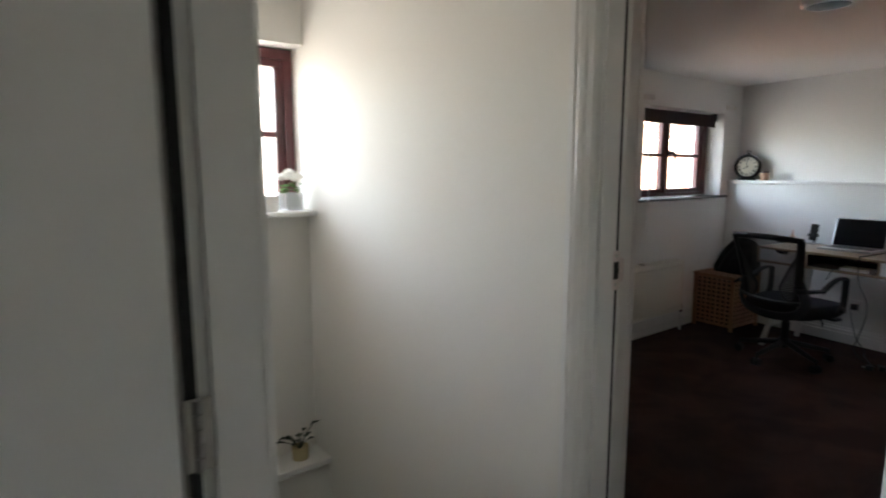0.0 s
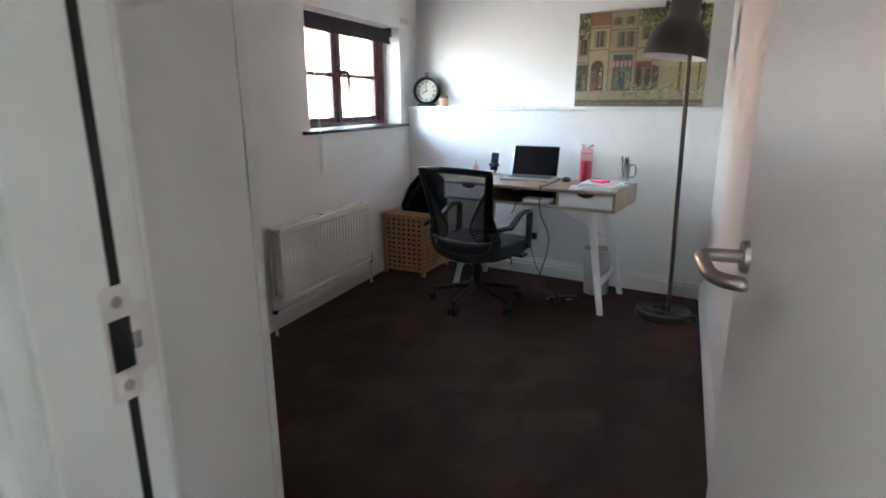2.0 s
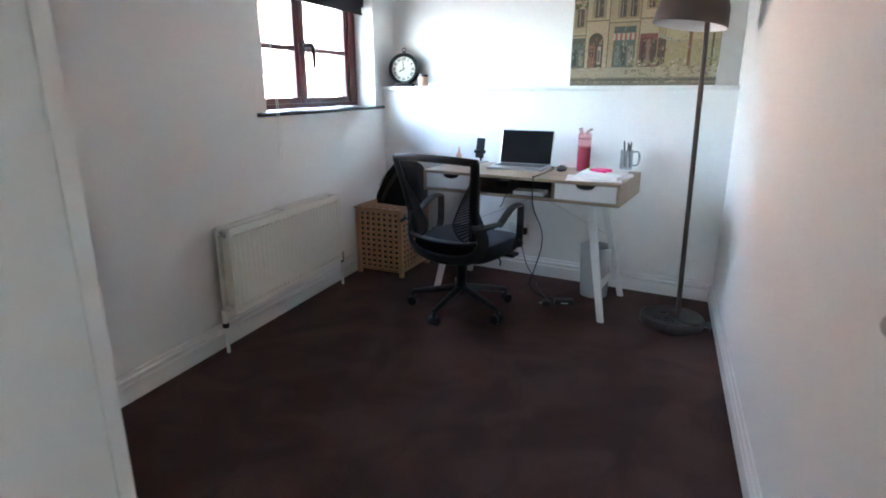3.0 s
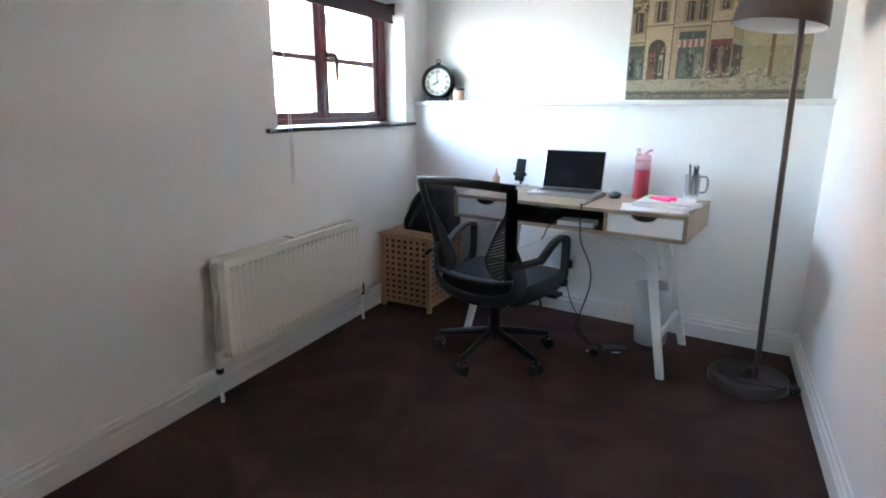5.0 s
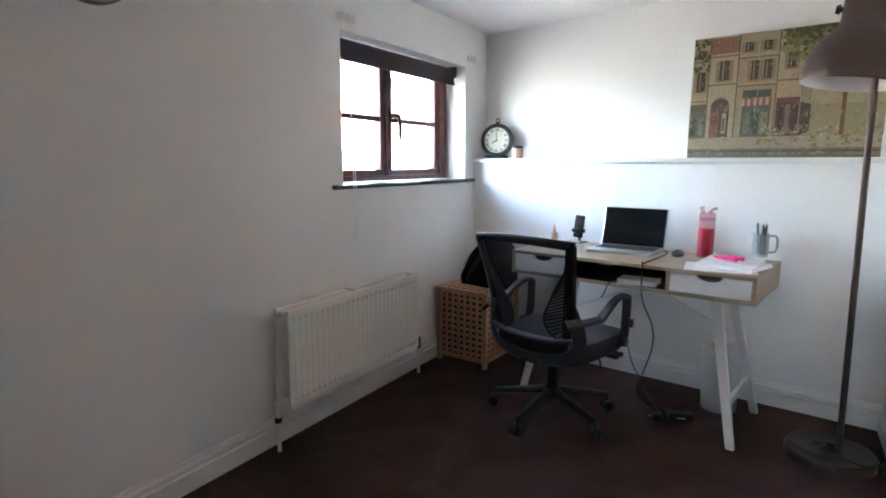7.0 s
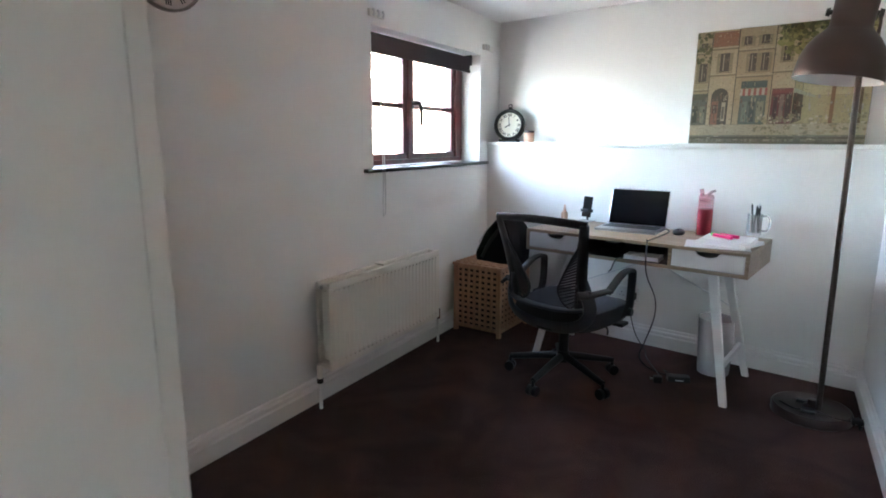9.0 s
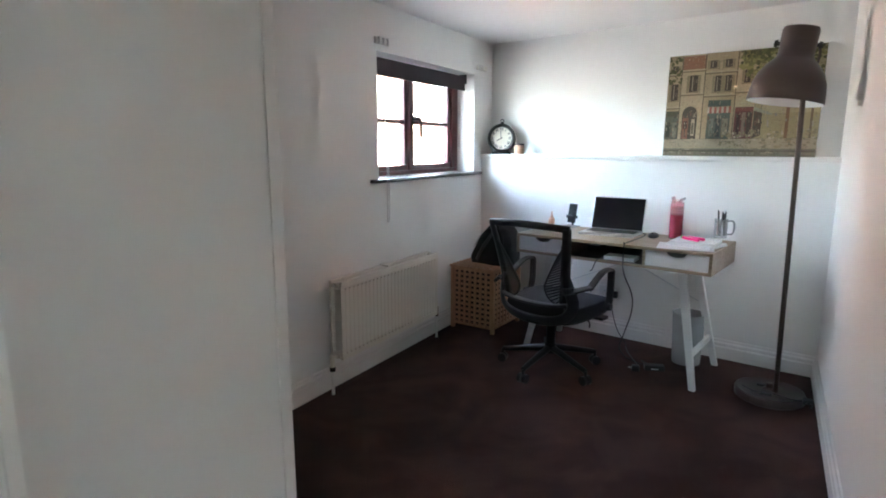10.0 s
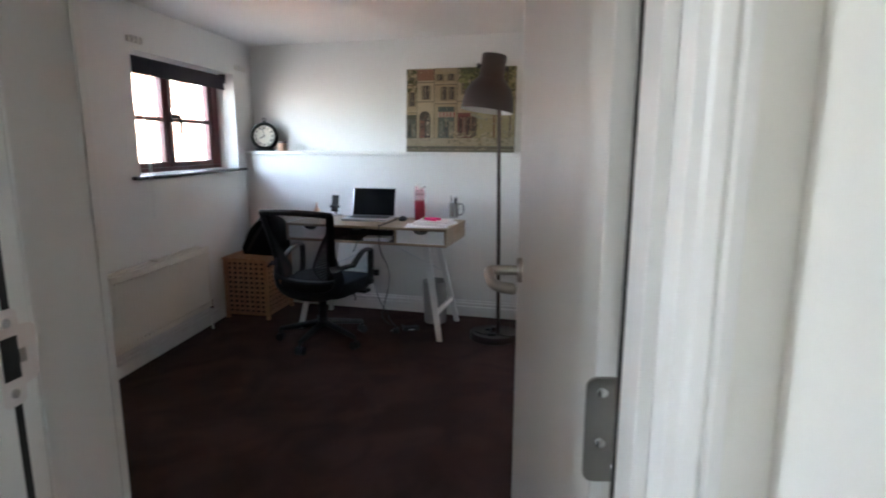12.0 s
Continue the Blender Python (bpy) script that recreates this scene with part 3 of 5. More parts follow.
def laptop():
    d = thing("laptop", pose(4.515, 1.447, 0.751, 0, 0, -4.5), "open silver laptop with a black screen on the desk", "laptop")
    part("base", simple_bm([(0, 0.222, -0.162, 0.162, 0, 0.014)], 0.004), M_ALU, d)
    part("keyboard", simple_bm([(0.085, 0.20, -0.145, 0.145, 0.0142, 0.0155)], 0.0005), M_GREYPL, d)
    for r in range(5):
        for c in range(13):
            bm = simple_bm([(0.088 + r * 0.022, 0.088 + r * 0.022 + 0.018, -0.142 + c * 0.022, -0.142 + c * 0.022 + 0.019, 0.0155, 0.0168)])
            part("key", bm, M_GREYPL, d)
    part("touchpad", simple_bm([(0.012, 0.075, -0.055, 0.055, 0.0142, 0.0148)], 0.0003), M_ALU, d)
    lid = part("lid", simple_bm([(0, 0.006, -0.162, 0.162, 0, 0.205)], 0.003), M_ALU, d)
    lid.matrix_local = pose(0.218, 0, 0.012, 0, 14, 0)
    sc = part("screen", simple_bm([(-0.0015, 0.0002, -0.157, 0.157, 0.006, 0.200)], 0.0005), M_SCREEN, lid, "switched-off black screen")


laptop()


def bottle():
    d = thing("water_bottle", pose(4.632, 1.071, 0.751), "clear pink water bottle with a spout, filled with red drink", "bottle")
    bm = B()
    lathe(bm, [(0.0, 0), (0.034, 0), (0.0365, 0.006), (0.0365, 0.17), (0.033, 0.182), (0.033, 0.186)], 32)
    part("body", bm, M_PINK, d, smooth=True)
    bm = B()
    lathe(bm, [(0.0, 0.004), (0.0345, 0.006), (0.0345, 0.138), (0.0, 0.1385)], 32)
    part("drink", bm, M_RED, d, "red drink", smooth=True)
    bm = B()
    lathe(bm, [(0.037, 0.175), (0.037, 0.203), (0.030, 0.212), (0.0, 0.214)], 32)
    lid = part("lid", bm, M_PINK, d, smooth=True)
    bm = B()
    tube(bm, [(0, 0.020, 0.205), (0, 0.022, 0.222), (0, 0.026, 0.240)], 0.010, 12)
    part("spout", bm, M_PINK, lid, smooth=True)
    bm = B()
    tube(bm, [(0, -0.008, 0.210), (0, -0.022, 0.226), (0, -0.040, 0.234)], (0.008, 0.006), 12)
    part("carry_loop", bm, M_PINK, lid, smooth=True)


bottle()


def mug():
    d = thing("mug_of_pens", pose(4.80, 0.850, 0.751, 0, 0, 0), "clear glass beer mug holding pens", "mug")
    bm = B()
    lathe(bm, [(0.0, 0), (0.034, 0), (0.036, 0.01), (0.036, 0.11), (0.033, 0.11), (0.033, 0.014), (0.0, 0.012)], 28)
    part("glass_body", bm, M_MUG, d, smooth=True)
    bm = B()
    tube(bm, [(0.01, -0.033, 0.098), (0.01, -0.058, 0.100), (0.01, -0.068, 0.082), (0.01, -0.068, 0.045), (0.01, -0.058, 0.024), (0.01, -0.034, 0.022)], 0.0055, 10, flat=1.2)
    part("handle", bm, M_CLEAR, d, smooth=True)
    rnd = random.Random(4)
    for k, mm in enumerate((M_BLACK, M_BLACK, M_GREYPL, M_WHITE, M_SCREEN, M_ALU, M_COPPER, M_BLACK, M_GREYPL, M_WHITE, M_BLACK, M_ALU, M_GREYPL, M_WHITE)):
        a, r = k * 2.4 + rnd.uniform(-0.3, 0.3), rnd.uniform(0.018, 0.026)
        b = a + rnd.uniform(-0.9, 0.9)
        bm = B()
        h = rnd.uniform(0.135, 0.160)
        cyl(bm, (math.cos(b) * r, math.sin(b) * r, 0.016), (math.cos(a) * r, math.sin(a) * r, h), 0.0050, seg=10)
        cyl(bm, (math.cos(a) * r, math.sin(a) * r, h), (math.cos(a) * r * 1.1, math.sin(a) * r * 1.1, h + 0.008), 0.0042, 0.0015, seg=10)
        pen = part("pen", bm, mm, None, smooth=True)
        pen.matrix_world = pose(4.80, 0.850, 0.751)
        tagged(pen, "slim ballpoint pen standing in the glass mug", "pen", "pens in the mug")


mug()


def papers():
    for k, (x, y, rz, mm, h, w, l) in enumerate(((0.120, 0.165, 14, M_PAPER, 0.004, 0.20, 0.275), (0.185, 0.128, -12, M_PAPER, 0.016, 0.20, 0.235), (0.195, 0.135, 2, M_PAPER, 0.010, 0.19, 0.225))):
        z = 0.751 + (0, 0.0042, 0.0204)[k]
        d = thing("notepad" if k else "paper_sheet", on_desk(x, y, rz, z), ("loose white sheets of paper lying flat on the desk", "thick white notepad stacked on the loose sheets", "white spiral pad on top of the paper stack")[k], "notepad" if k else "paper")
        n = 4 if k else 2
        for i in range(n):
            part("page", simple_bm([(-w / 2 + i * 0.0015, w / 2 - i * 0.001, -l / 2 + i * 0.001, l / 2 - i * 0.002, i * h / n, (i + 1) * h / n - 0.0003)]), mm, d)
    for k, (mm, x, y, rz, lab, ln) in enumerate(((M_GREEN, 0.185, 0.175, 52, "green highlighter pen on the pad", 0.10), (M_MAGENTA, 0.165, 0.155, 60, "fat pink highlighter pen on the pad", 0.11), (M_MAGENTA, 0.20, 0.135, 66, "slim pink marker pen on the pad", 0.10))):
        d = thing("highlighter", on_desk(x, y, rz, 0.751 + 0.0306 + 0.0083), lab, "pen")
        part("barrel", simple_bm([(-ln / 2, ln * 0.12, -0.008, 0.008, -0.008, 0.008)], 0.004), mm, d)
        part("cap", simple_bm([(ln * 0.125, ln / 2, -0.0078, 0.0078, -0.0078, 0.0078)], 0.004), mm, d)


papers()


def mouse():
    d = thing("computer_mouse", pose(4.60, 1.185, 0.751, 0, 0, 0), "small black wireless mouse on the desk", "mouse")
    bm = B()
    bmesh.ops.create_uvsphere(bm, u_segments=24, v_segments=12, radius=1)
    bmesh.ops.transform(bm, matrix=Matrix.Translation((0, 0, 0.012)) @ Matrix.Diagonal((0.050, 0.030, 0.020, 1)), verts=bm.verts)
    for v in bm.verts:
        v.co.z = max(v.co.z, 0)
    part("shell", bm, M_GREYPL, d, smooth=True)
    bm = B()
    cyl(bm, (-0.025, -0.004, 0.028), (-0.025, 0.004, 0.028), 0.006, seg=14)
    part("scroll_wheel", bm, M_BLACK, d)


mouse()


def phone_stand():
    d = thing("phone_stand", pose(4.819, 1.745, 0.751, 0, 0, -15), "black phone held upright in a grey desk stand", "phone stand")
    part("foot", simple_bm([(-0.04, 0.04, -0.045, 0.045, 0, 0.007)], 0.003), M_HINGE, d, "dark satin metal foot")
    bm = B()
    tube(bm, [(0.02, 0, 0.006), (0.018, 0, 0.04), (0.012, 0, 0.075)], 0.007, 10)
    part("stem", bm, M_GREYPL, d, smooth=True)
    ph = part("phone", simple_bm([(-0.004, 0.004, -0.035, 0.035, 0, 0.125)], 0.003), M_SCREEN, d, "black phone")
    ph.matrix_local = pose(0.0, 0, 0.026, 0, 8, -14)
    part("clamp", simple_bm([(0.0, 0.014, -0.04, 0.04, 0.055, 0.075)], 0.003), M_BLACK, d)


phone_stand()


def serum():
    d = thing("dropper_bottle", pose(4.757, 1.858, 0.751), "small peach glass cosmetic bottle with a tall cap", "bottle")
    bm = B()
    lathe(bm, [(0.0, 0), (0.019, 0), (0.020, 0.004), (0.020, 0.052), (0.010, 0.062), (0, 0.062)], 24)
    part("body", bm, M_COPPER, d, smooth=True)
    bm = B()
    lathe(bm, [(0.009, 0.062), (0.009, 0.072), (0.005, 0.080), (0.004, 0.100), (0, 0.101)], 20)
    part("cap", bm, M_COPPER, d, "pale cap", smooth=True)
    d = thing("coaster", pose(4.74, 1.925, 0.751), "round black coaster on the desk", "coaster")
    bm = B()
    lathe(bm, [(0, 0), (0.038, 0), (0.040, 0.004), (0.038, 0.008), (0, 0.008)], 28)
    part("disc", bm, M_BLACK, d, smooth=True)


serum()


def book_and_cables():
    z = 0.6508
    d = thing("paperback_book", on_desk(0.075, 0.49, 6, z), "cream paperback book lying on the open desk shelf", "book")
    part("cover", simple_bm([(-0.055, 0.055, -0.085, 0.085, 0, 0.0015), (-0.055, 0.055, -0.085, 0.085, 0.0185, 0.020)]), M_CREAM, d)
    part("pages", simple_bm([(-0.052, 0.052, -0.083, 0.083, 0.0017, 0.0183)]), M_PAPER, d)
    d = thing("black_box", on_desk(0.27, 0.72, 0, z), "small black charger box in the desk shelf", "charger")
    part("case", simple_bm([(-0.06, 0.06, -0.035, 0.035, 0, 0.035)], 0.004), M_BLACK, d)

    def cable(pts, r, label):
        bm = B()
        tube(bm, pts, r, 7, n=8)
        c = part("cable", bm, M_BLACK, None, smooth=True)
        return tagged(c, label, "cable")

    edge = DM @ Vector((-0.006, 0.50, 0))
    a = DM @ Vector((0.02, 0.47, 0))
    soc = DESKWALL @ Vector((-0.02, 1.22, 0))
    cable([(4.70, 1.26, 0.757), (4.66, 1.24, 0.754), (4.52, 1.25, 0.754), (a.x - 0.01, a.y - 0.02, 0.755), (edge.x - 0.002, edge.y - 0.05, 0.748), (edge.x, edge.y - 0.055, 0.60), (edge.x + 0.03, edge.y - 0.10, 0.47), (edge.x + 0.05, edge.y - 0.10, 0.36), (edge.x + 0.12, edge.y - 0.05, 0.20), (edge.x + 0.17, edge.y - 0.02, 0.10), (edge.x + 0.24, edge.y - 0.06, 0.02), (edge.x + 0.22, edge.y - 0.16, 0.006), (4.57, 1.20, 0.006), (4.515, 1.15, 0.012)], 0.0034, "thin black laptop lead hanging from the desk")
    cable([(soc.x - 0.045, soc.y - 0.03, 0.29), (soc.x - 0.06, soc.y - 0.04, 0.24), (soc.x - 0.12, soc.y - 0.10, 0.10), (soc.x - 0.16, soc.y - 0.17, 0.02), (soc.x - 0.25, soc.y - 0.20, 0.006), (4.43, 1.185, 0.014)], 0.0032, "black mains lead running down to the carpet")
    cable([(edge.x + 0.06, edge.y + 0.06, 0.655), (edge.x - 0.01, edge.y + 0.09, 0.652), (edge.x - 0.02, edge.y + 0.11, 0.60), (edge.x - 0.01, edge.y + 0.125, 0.585)], 0.003, "short black lead end poking out of the desk shelf")
    d = thing("power_adapter", pose(4.47, 1.11, 0.001, 0, 0, -70), "black laptop power adapter lying on the carpet", "power adapter")
    part("brick_case", simple_bm([(-0.055, 0.055, -0.025, 0.025, 0, 0.03)], 0.006), M_BLACK, d)
    lp = thing("mains_plug", pose(4.40, 1.20, 0.001, 0, 0, 105), "loose black mains plug with bright pins on the carpet", "plug")
    part("plug_body", simple_bm([(-0.022, 0.022, -0.02, 0.02, 0, 0.034)], 0.008), M_BLACK, lp)
    for py in (-0.010, 0.006):
        part("pin", simple_bm([(0.0225, 0.040, py, py + 0.005, 0.014, 0.019)], 0.001), M_CHROME, lp)
    part("label_strip", simple_bm([(-0.02, 0.02, -0.0262, -0.0252, 0.010, 0.014)]), M_PAPER, d)


book_and_cables()


def socket():
    d = thing("wall_socket", DESKWALL @ pose(0.012, 1.215, 0.30), "white double wall socket with a black plug", "socket")
    part("face_plate", simple_bm([(-0.009, -0.0005, -0.073, 0.073, -0.043, 0.043)], 0.003), M_WHITE, d)
    for y in (-0.035, 0.035):
        part("switch", simple_bm([(-0.013, -0.009, y - 0.006, y + 0.006, 0.018, 0.030)], 0.001), M_WHITE, d)
        for dy, dz in ((0, 0.006), (-0.011, -0.014), (0.011, -0.014)):
            part("pin_hole", simple_bm([(-0.0096, -0.0091, y + dy - 0.003, y + dy + 0.003, dz - 0.002, dz + 0.002)]), M_BLACK, d)
    part("plug", simple_bm([(-0.045, -0.0105, -0.062, -0.012, -0.028, 0.018)], 0.008), M_BLACK, d, "black mains plug")


socket()


def bin_():
    d = thing("waste_bin", pose(4.70, 0.970, 0.0005), "frosted clear plastic waste bin under the desk", "bin")
    bm = B()
    lathe(bm, [(0, 0.004), (0.074, 0.004), (0.078, 0), (0.080, 0.02), (0.092, 0.30), (0.095, 0.303), (0.092, 0.306), (0.089, 0.303), (0.077, 0.02), (0, 0.01)], 40)
    part("bucket", bm, M_FROST, d, smooth=True)


bin_()


def hamper():
    """A slatted wooden box with grid panels of square holes."""
    ang = -4.0
    m = pose(4.555, 2.176, 0, 0, 0, ang)
    W, H, t = 0.349, 0.46, 0.018
    D = 0.40
    d = thing("storage_box", m, "pale acacia wood storage box with lattice sides and lid", "storage box")
    for x in (0.0, D - 0.026):
        for y in (0.0, W - 0.026):
            part("post", simple_bm([(x, x + 0.026, y, y + 0.026, 0, H - 0.018)], 0.002), M_ACACIA, d)

    def grid(name, u0, u1, v0, v1, nu, nv, place, s=0.010, th=0.008):
        """A lattice of nu by nv bars round square holes, as one panel with its bars as sub-parts."""
        p = part(name, simple_bm([place(u0, u1, v0, v0 + 0.02, 0.0, 0.014)], 0.001), M_ACACIA, d)
        part("rail", simple_bm([place(u0, u1, v1 - 0.02, v1, 0.0, 0.014)], 0.001), M_ACACIA, p)
        for i in range(nu + 1):
            c = u0 + (u1 - u0) * i / nu
            a, b = max(c - s, u0), min(c + s, u1)
            part("slat", simple_bm([place(a, b, v0 + 0.02, v1 - 0.02, 0.001, th)]), M_ACACIA, p)
        for j in range(1, nv):
            c = v0 + 0.01 + (v1 - v0 - 0.02) * j / nv
            part("slat", simple_bm([place(u0, u1, c - s, c + s, 0.0045, th + 0.004)]), M_ACACIA, p)

    grid("front_panel", 0.026, W - 0.026, 0.03, H - 0.018, 7, 11, lambda a, b, c, e, f, g: (f + 0.004, g + 0.004, a, b, c, e), 0.0085)
    grid("side_panel", 0.026, D - 0.026, 0.03, H - 0.018, 8, 11, lambda a, b, c, e, f, g: (a, b, f + 0.004, g + 0.004, c, e), 0.0085)
    part("back_board", simple_bm([(D - 0.012, D - 0.004, 0.026, W - 0.026, 0.03, H - 0.02)]), M_ACACIA, d)
    part("far_board", simple_bm([(0.026, D - 0.026, W - 0.012, W - 0.004, 0.03, H - 0.02)]), M_ACACIA, d)
    # Dark block gives the lattice holes the shade of the closed box.
    part("shade_layer", simple_bm([(0.034, D - 0.02, 0.034, W - 0.02, 0.045, H - 0.05)], 0.004), M_BOXSHADE, d, "dark block standing in for the shade inside")
    part("bottom_board", simple_bm([(0.006, D - 0.013, 0.013, W - 0.013, 0.032, 0.040)]), M_ACACIA, d)
    grid("lid", -0.008, W + 0.004, -0.008, D, 7, 9, lambda a, b, c, e, f, g: (c, e, a, b, H - 0.0175 + f, H - 0.0175 + g), 0.009, 0.013)


hamper()


def bag():
    d = thing("bag", pose(4.73, 2.255, 0.462, 0, 0, -8) @ Matrix.Diagonal((1, 1.05, 1.2, 1)), "slumped black nylon laptop bag with a strap on the wooden box", "bag")
    bm = B()
    outline = [(0.160, 0.0), (0.168, 0.035), (0.135, 0.095), (0.092, 0.160), (0.035, 0.212), (-0.030, 0.226), (-0.095, 0.208), (-0.148, 0.168), (-0.165, 0.10), (-0.160, 0.0), (-0.05, -0.0), (0.06, 0.0), (0.160, 0.0)]
    ring = smooth_path([(0, y, z) for y, z in outline], 4)[:-1]
    loops = []
    for x, inset in ((-0.075, 0.62), (-0.072, 0.80), (-0.058, 0.93), (-0.030, 1.0), (0.030, 1.0), (0.058, 0.93), (0.072, 0.80), (0.075, 0.62)):
        row = []
        for p in ring:
            q = Vector((x, p.y * inset, 0.10 + (p.z * 1.08 - 0.10) * inset))
            f = noise.noise(Vector((q.x * 9, q.y * 14, q.z * 14)))
            row.append(bm.verts.new((q.x + 0.018 * f + 0.12 * max(0, q.z), q.y + 0.010 * f, max(0.0, q.z + 0.008 * f if q.z > 0.01 else 0))))
        loops.append(row)
    for ra, rb in zip(loops, loops[1:]):
        for n in range(len(ring)):
            m = (n + 1) % len(ring)
            bm.faces.new((ra[n], rb[n], rb[m], ra[m]))
    for row in (loops[0], loops[-1][::-1]):
        mid = sum((v.co for v in row), Vector()) / len(row)
        c = bm.verts.new(mid + Vector((-0.012 if row is loops[0] else 0.012, 0, 0)))
        for n in range(len(row)):
            bm.faces.new((row[n], row[(n + 1) % len(row)], c))
    bmesh.ops.recalc_face_normals(bm, faces=bm.faces)
    part("body", bm, M_BAG, d, smooth=True)
    bm = B()
    tube(bm, [(-0.072, 0.10, 0.02), (-0.075, 0.05, 0.10), (-0.055, 0.0, 0.17), (-0.02, -0.03, 0.232)], 0.012, 8, flat=0.4)
    part("strap", bm, M_BLACK, d, smooth=True)
    bm = B()
    tube(bm, [(-0.045, 0.140, 0.095), (-0.040, 0.118, 0.130), (-0.036, 0.096, 0.162)], 0.0035, 6)
    part("zip", bm, M_ALU, d, "thin metal zip", smooth=True)


bag()


def radiator():
    x0, x1, z0, z1 = 3.305, 4.256, 0.185, 0.600
    d = thing("radiator", pose(0, 0, 0), "cream double-panel radiator with ribbed front under the window", "radiator")
    for y, nm in ((2.44, "front_panel"), (2.505, "back_panel")):
        bm = B()
        n = 27
        xs = []
        step = (x1 - x0 - 0.04) / n
        prof = [(x0, 0.0), (x0 + 0.02, 0.0)]
        for i in range(n):
            a = x0 + 0.02 + i * step
            prof += [(a + step * 0.12, 0.0028), (a + step * 0.28, 0.0028), (a + step * 0.42, 0.0), (a + step, 0.0)]
        prof += [(x1, 0.0)]
        front = [[bm.verts.new((x, y + dy, z)) for x, dy in prof] for z in (z0 + 0.035, z1 - 0.045)]
        edge = [[bm.verts.new((x, y, z)) for x, dy in prof] for z in (z0 + 0.025, z1 - 0.035)]
        for ra, rb in ((front[0], front[1]), (edge[0], front[0]), (front[1], edge[1])):
            for i in range(len(prof) - 1):
                bm.faces.new((ra[i], ra[i + 1], rb[i + 1], rb[i]))
        box(bm, x0, x1, y - 0.002, y + 0.016, z1 - 0.035, z1, bev=0.005), box(bm, x0, x1, y - 0.002, y + 0.016, z0, z0 + 0.025, bev=0.005)
        box(bm, x0, x1, y + 0.0075, y + 0.014, z0 + 0.02, z1 - 0.03)
        box(bm, x0 - 0.001, x0 + 0.012, y + 0.0005, y + 0.014, z0 + 0.02, z1 - 0.03), box(bm, x1 - 0.012, x1 + 0.001, y + 0.0005, y + 0.014, z0 + 0.02, z1 - 0.03)
        for i in range(n):
            a = x0 + 0.02 + i * step
            for z, h in ((z0 + 0.026, 0.012), (z1 - 0.047, 0.010)):
                box(bm, a + step * 0.36, a + step * 1.06, y - 0.0055, y + 0.004, z, z + h, bev=0.0025)
        part(nm, bm, M_RAD, d)
    part("convector_fin", simple_bm([(x0 + 0.022, x0 + 0.024, 2.457, 2.5045, z0 + 0.04, z1 - 0.05)]), M_RAD, d)
    for x in (x0 + 0.012, x1 - 0.012):
        for z in (z0 + 0.018, z1 - 0.022):
            bm = B()
            cyl(bm, (x, 2.456, z), (x, 2.505, z), 0.016, seg=16)
            cyl(bm, (x - 0.014, 2.48, z), (x + 0.014, 2.48, z), 0.014, seg=16)
            part("manifold", bm, M_RAD, d, smooth=True)
    bm = B()
    cyl(bm, (x0 - 0.008, 2.48, z1 - 0.022), (x0 - 0.001, 2.48, z1 - 0.022), 0.009, seg=8)
    part("bleed_plug", bm, M_CHROME, d)
    part("top_clip", simple_bm([(3.74, 3.79, 2.46, 2.52, z1 - 0.004, z1 + 0.006)], 0.002), M_RAD, d)
    for xx in (x0 - 0.026, x1 + 0.070):
        s = 1 if xx > 3.8 else -1
        bm = B()
        tube(bm, [(xx, 2.49, 0.0), (xx, 2.49, 0.15)], 0.0085, 12, n=1)
        part("pipe", bm, M_TRIM, d, smooth=True)
        bm = B()
        cyl(bm, (xx, 2.49, 0.15), (xx, 2.49, 0.215), 0.013, seg=14), cyl(bm, (xx, 2.487, z0 + 0.018), (x0 + 0.002 if s < 0 else x1 - 0.002, 2.482, z0 + 0.018), 0.009, seg=12)
        v = part("valve", bm, M_RAD if s < 0 else M_CHROME, d, smooth=True)
        bm = B()
        if s > 0:
            cyl(bm, (xx, 2.49, 0.215), (xx, 2.49, 0.295), 0.010, 0.008, seg=12)
        else:
            cyl(bm, (xx, 2.49, 0.128), (xx, 2.49, 0.150), 0.015, seg=8)
        part("cap", bm, M_TRIM if s > 0 else M_BLACK, v, smooth=True)
    for x in (x0 + 0.12, x1 - 0.12):
        part("bracket", simple_bm([(x, x + 0.03, 2.521, 2.5595, z0 + 0.05, z1 - 0.06)]), M_RAD, d)


radiator()


def blind():
    d = thing("roller_blind", pose(0, 0, 0), "dark brown roller blind pulled nearly up in the window", "blind")
    bm = B()
    cyl(bm, (3.815, 2.640, 1.752), (4.958, 2.640, 1.752), 0.025, seg=28)
    part("roll", bm, M_BLIND, d, smooth=True)
    part("cloth", simple_bm([(3.825, 4.935, 2.6145, 2.6165, 1.683, 1.755)]), M_BLIND, d)
    part("bottom_bar", simple_bm([(3.823, 4.937, 2.610, 2.621, 1.671, 1.686)], 0.003), M_BLIND, d)
    for x in (3.802, 4.958):
        part("bracket", simple_bm([(x, x + 0.010, 2.615, 2.67, 1.722, 1.7895)], 0.002), M_BLACK, d)
    bm = B()
    pts = [(3.832, 2.60, 1.70), (3.832, 2.53, 1.40), (3.826, 2.519, 1.095), (3.822, 2.515, 1.0), (3.824, 2.520, 0.86), (3.834, 2.522, 0.838), (3.845, 2.520, 0.87), (3.842, 2.516, 1.02), (3.842, 2.519, 1.095), (3.842, 2.535, 1.40), (3.836, 2.605, 1.70)]
    tube(bm, pts, 0.0016, 6, n=5)
    part("chain", bm, M_WHITE, d, "white bead chain loop", smooth=True)


blind()


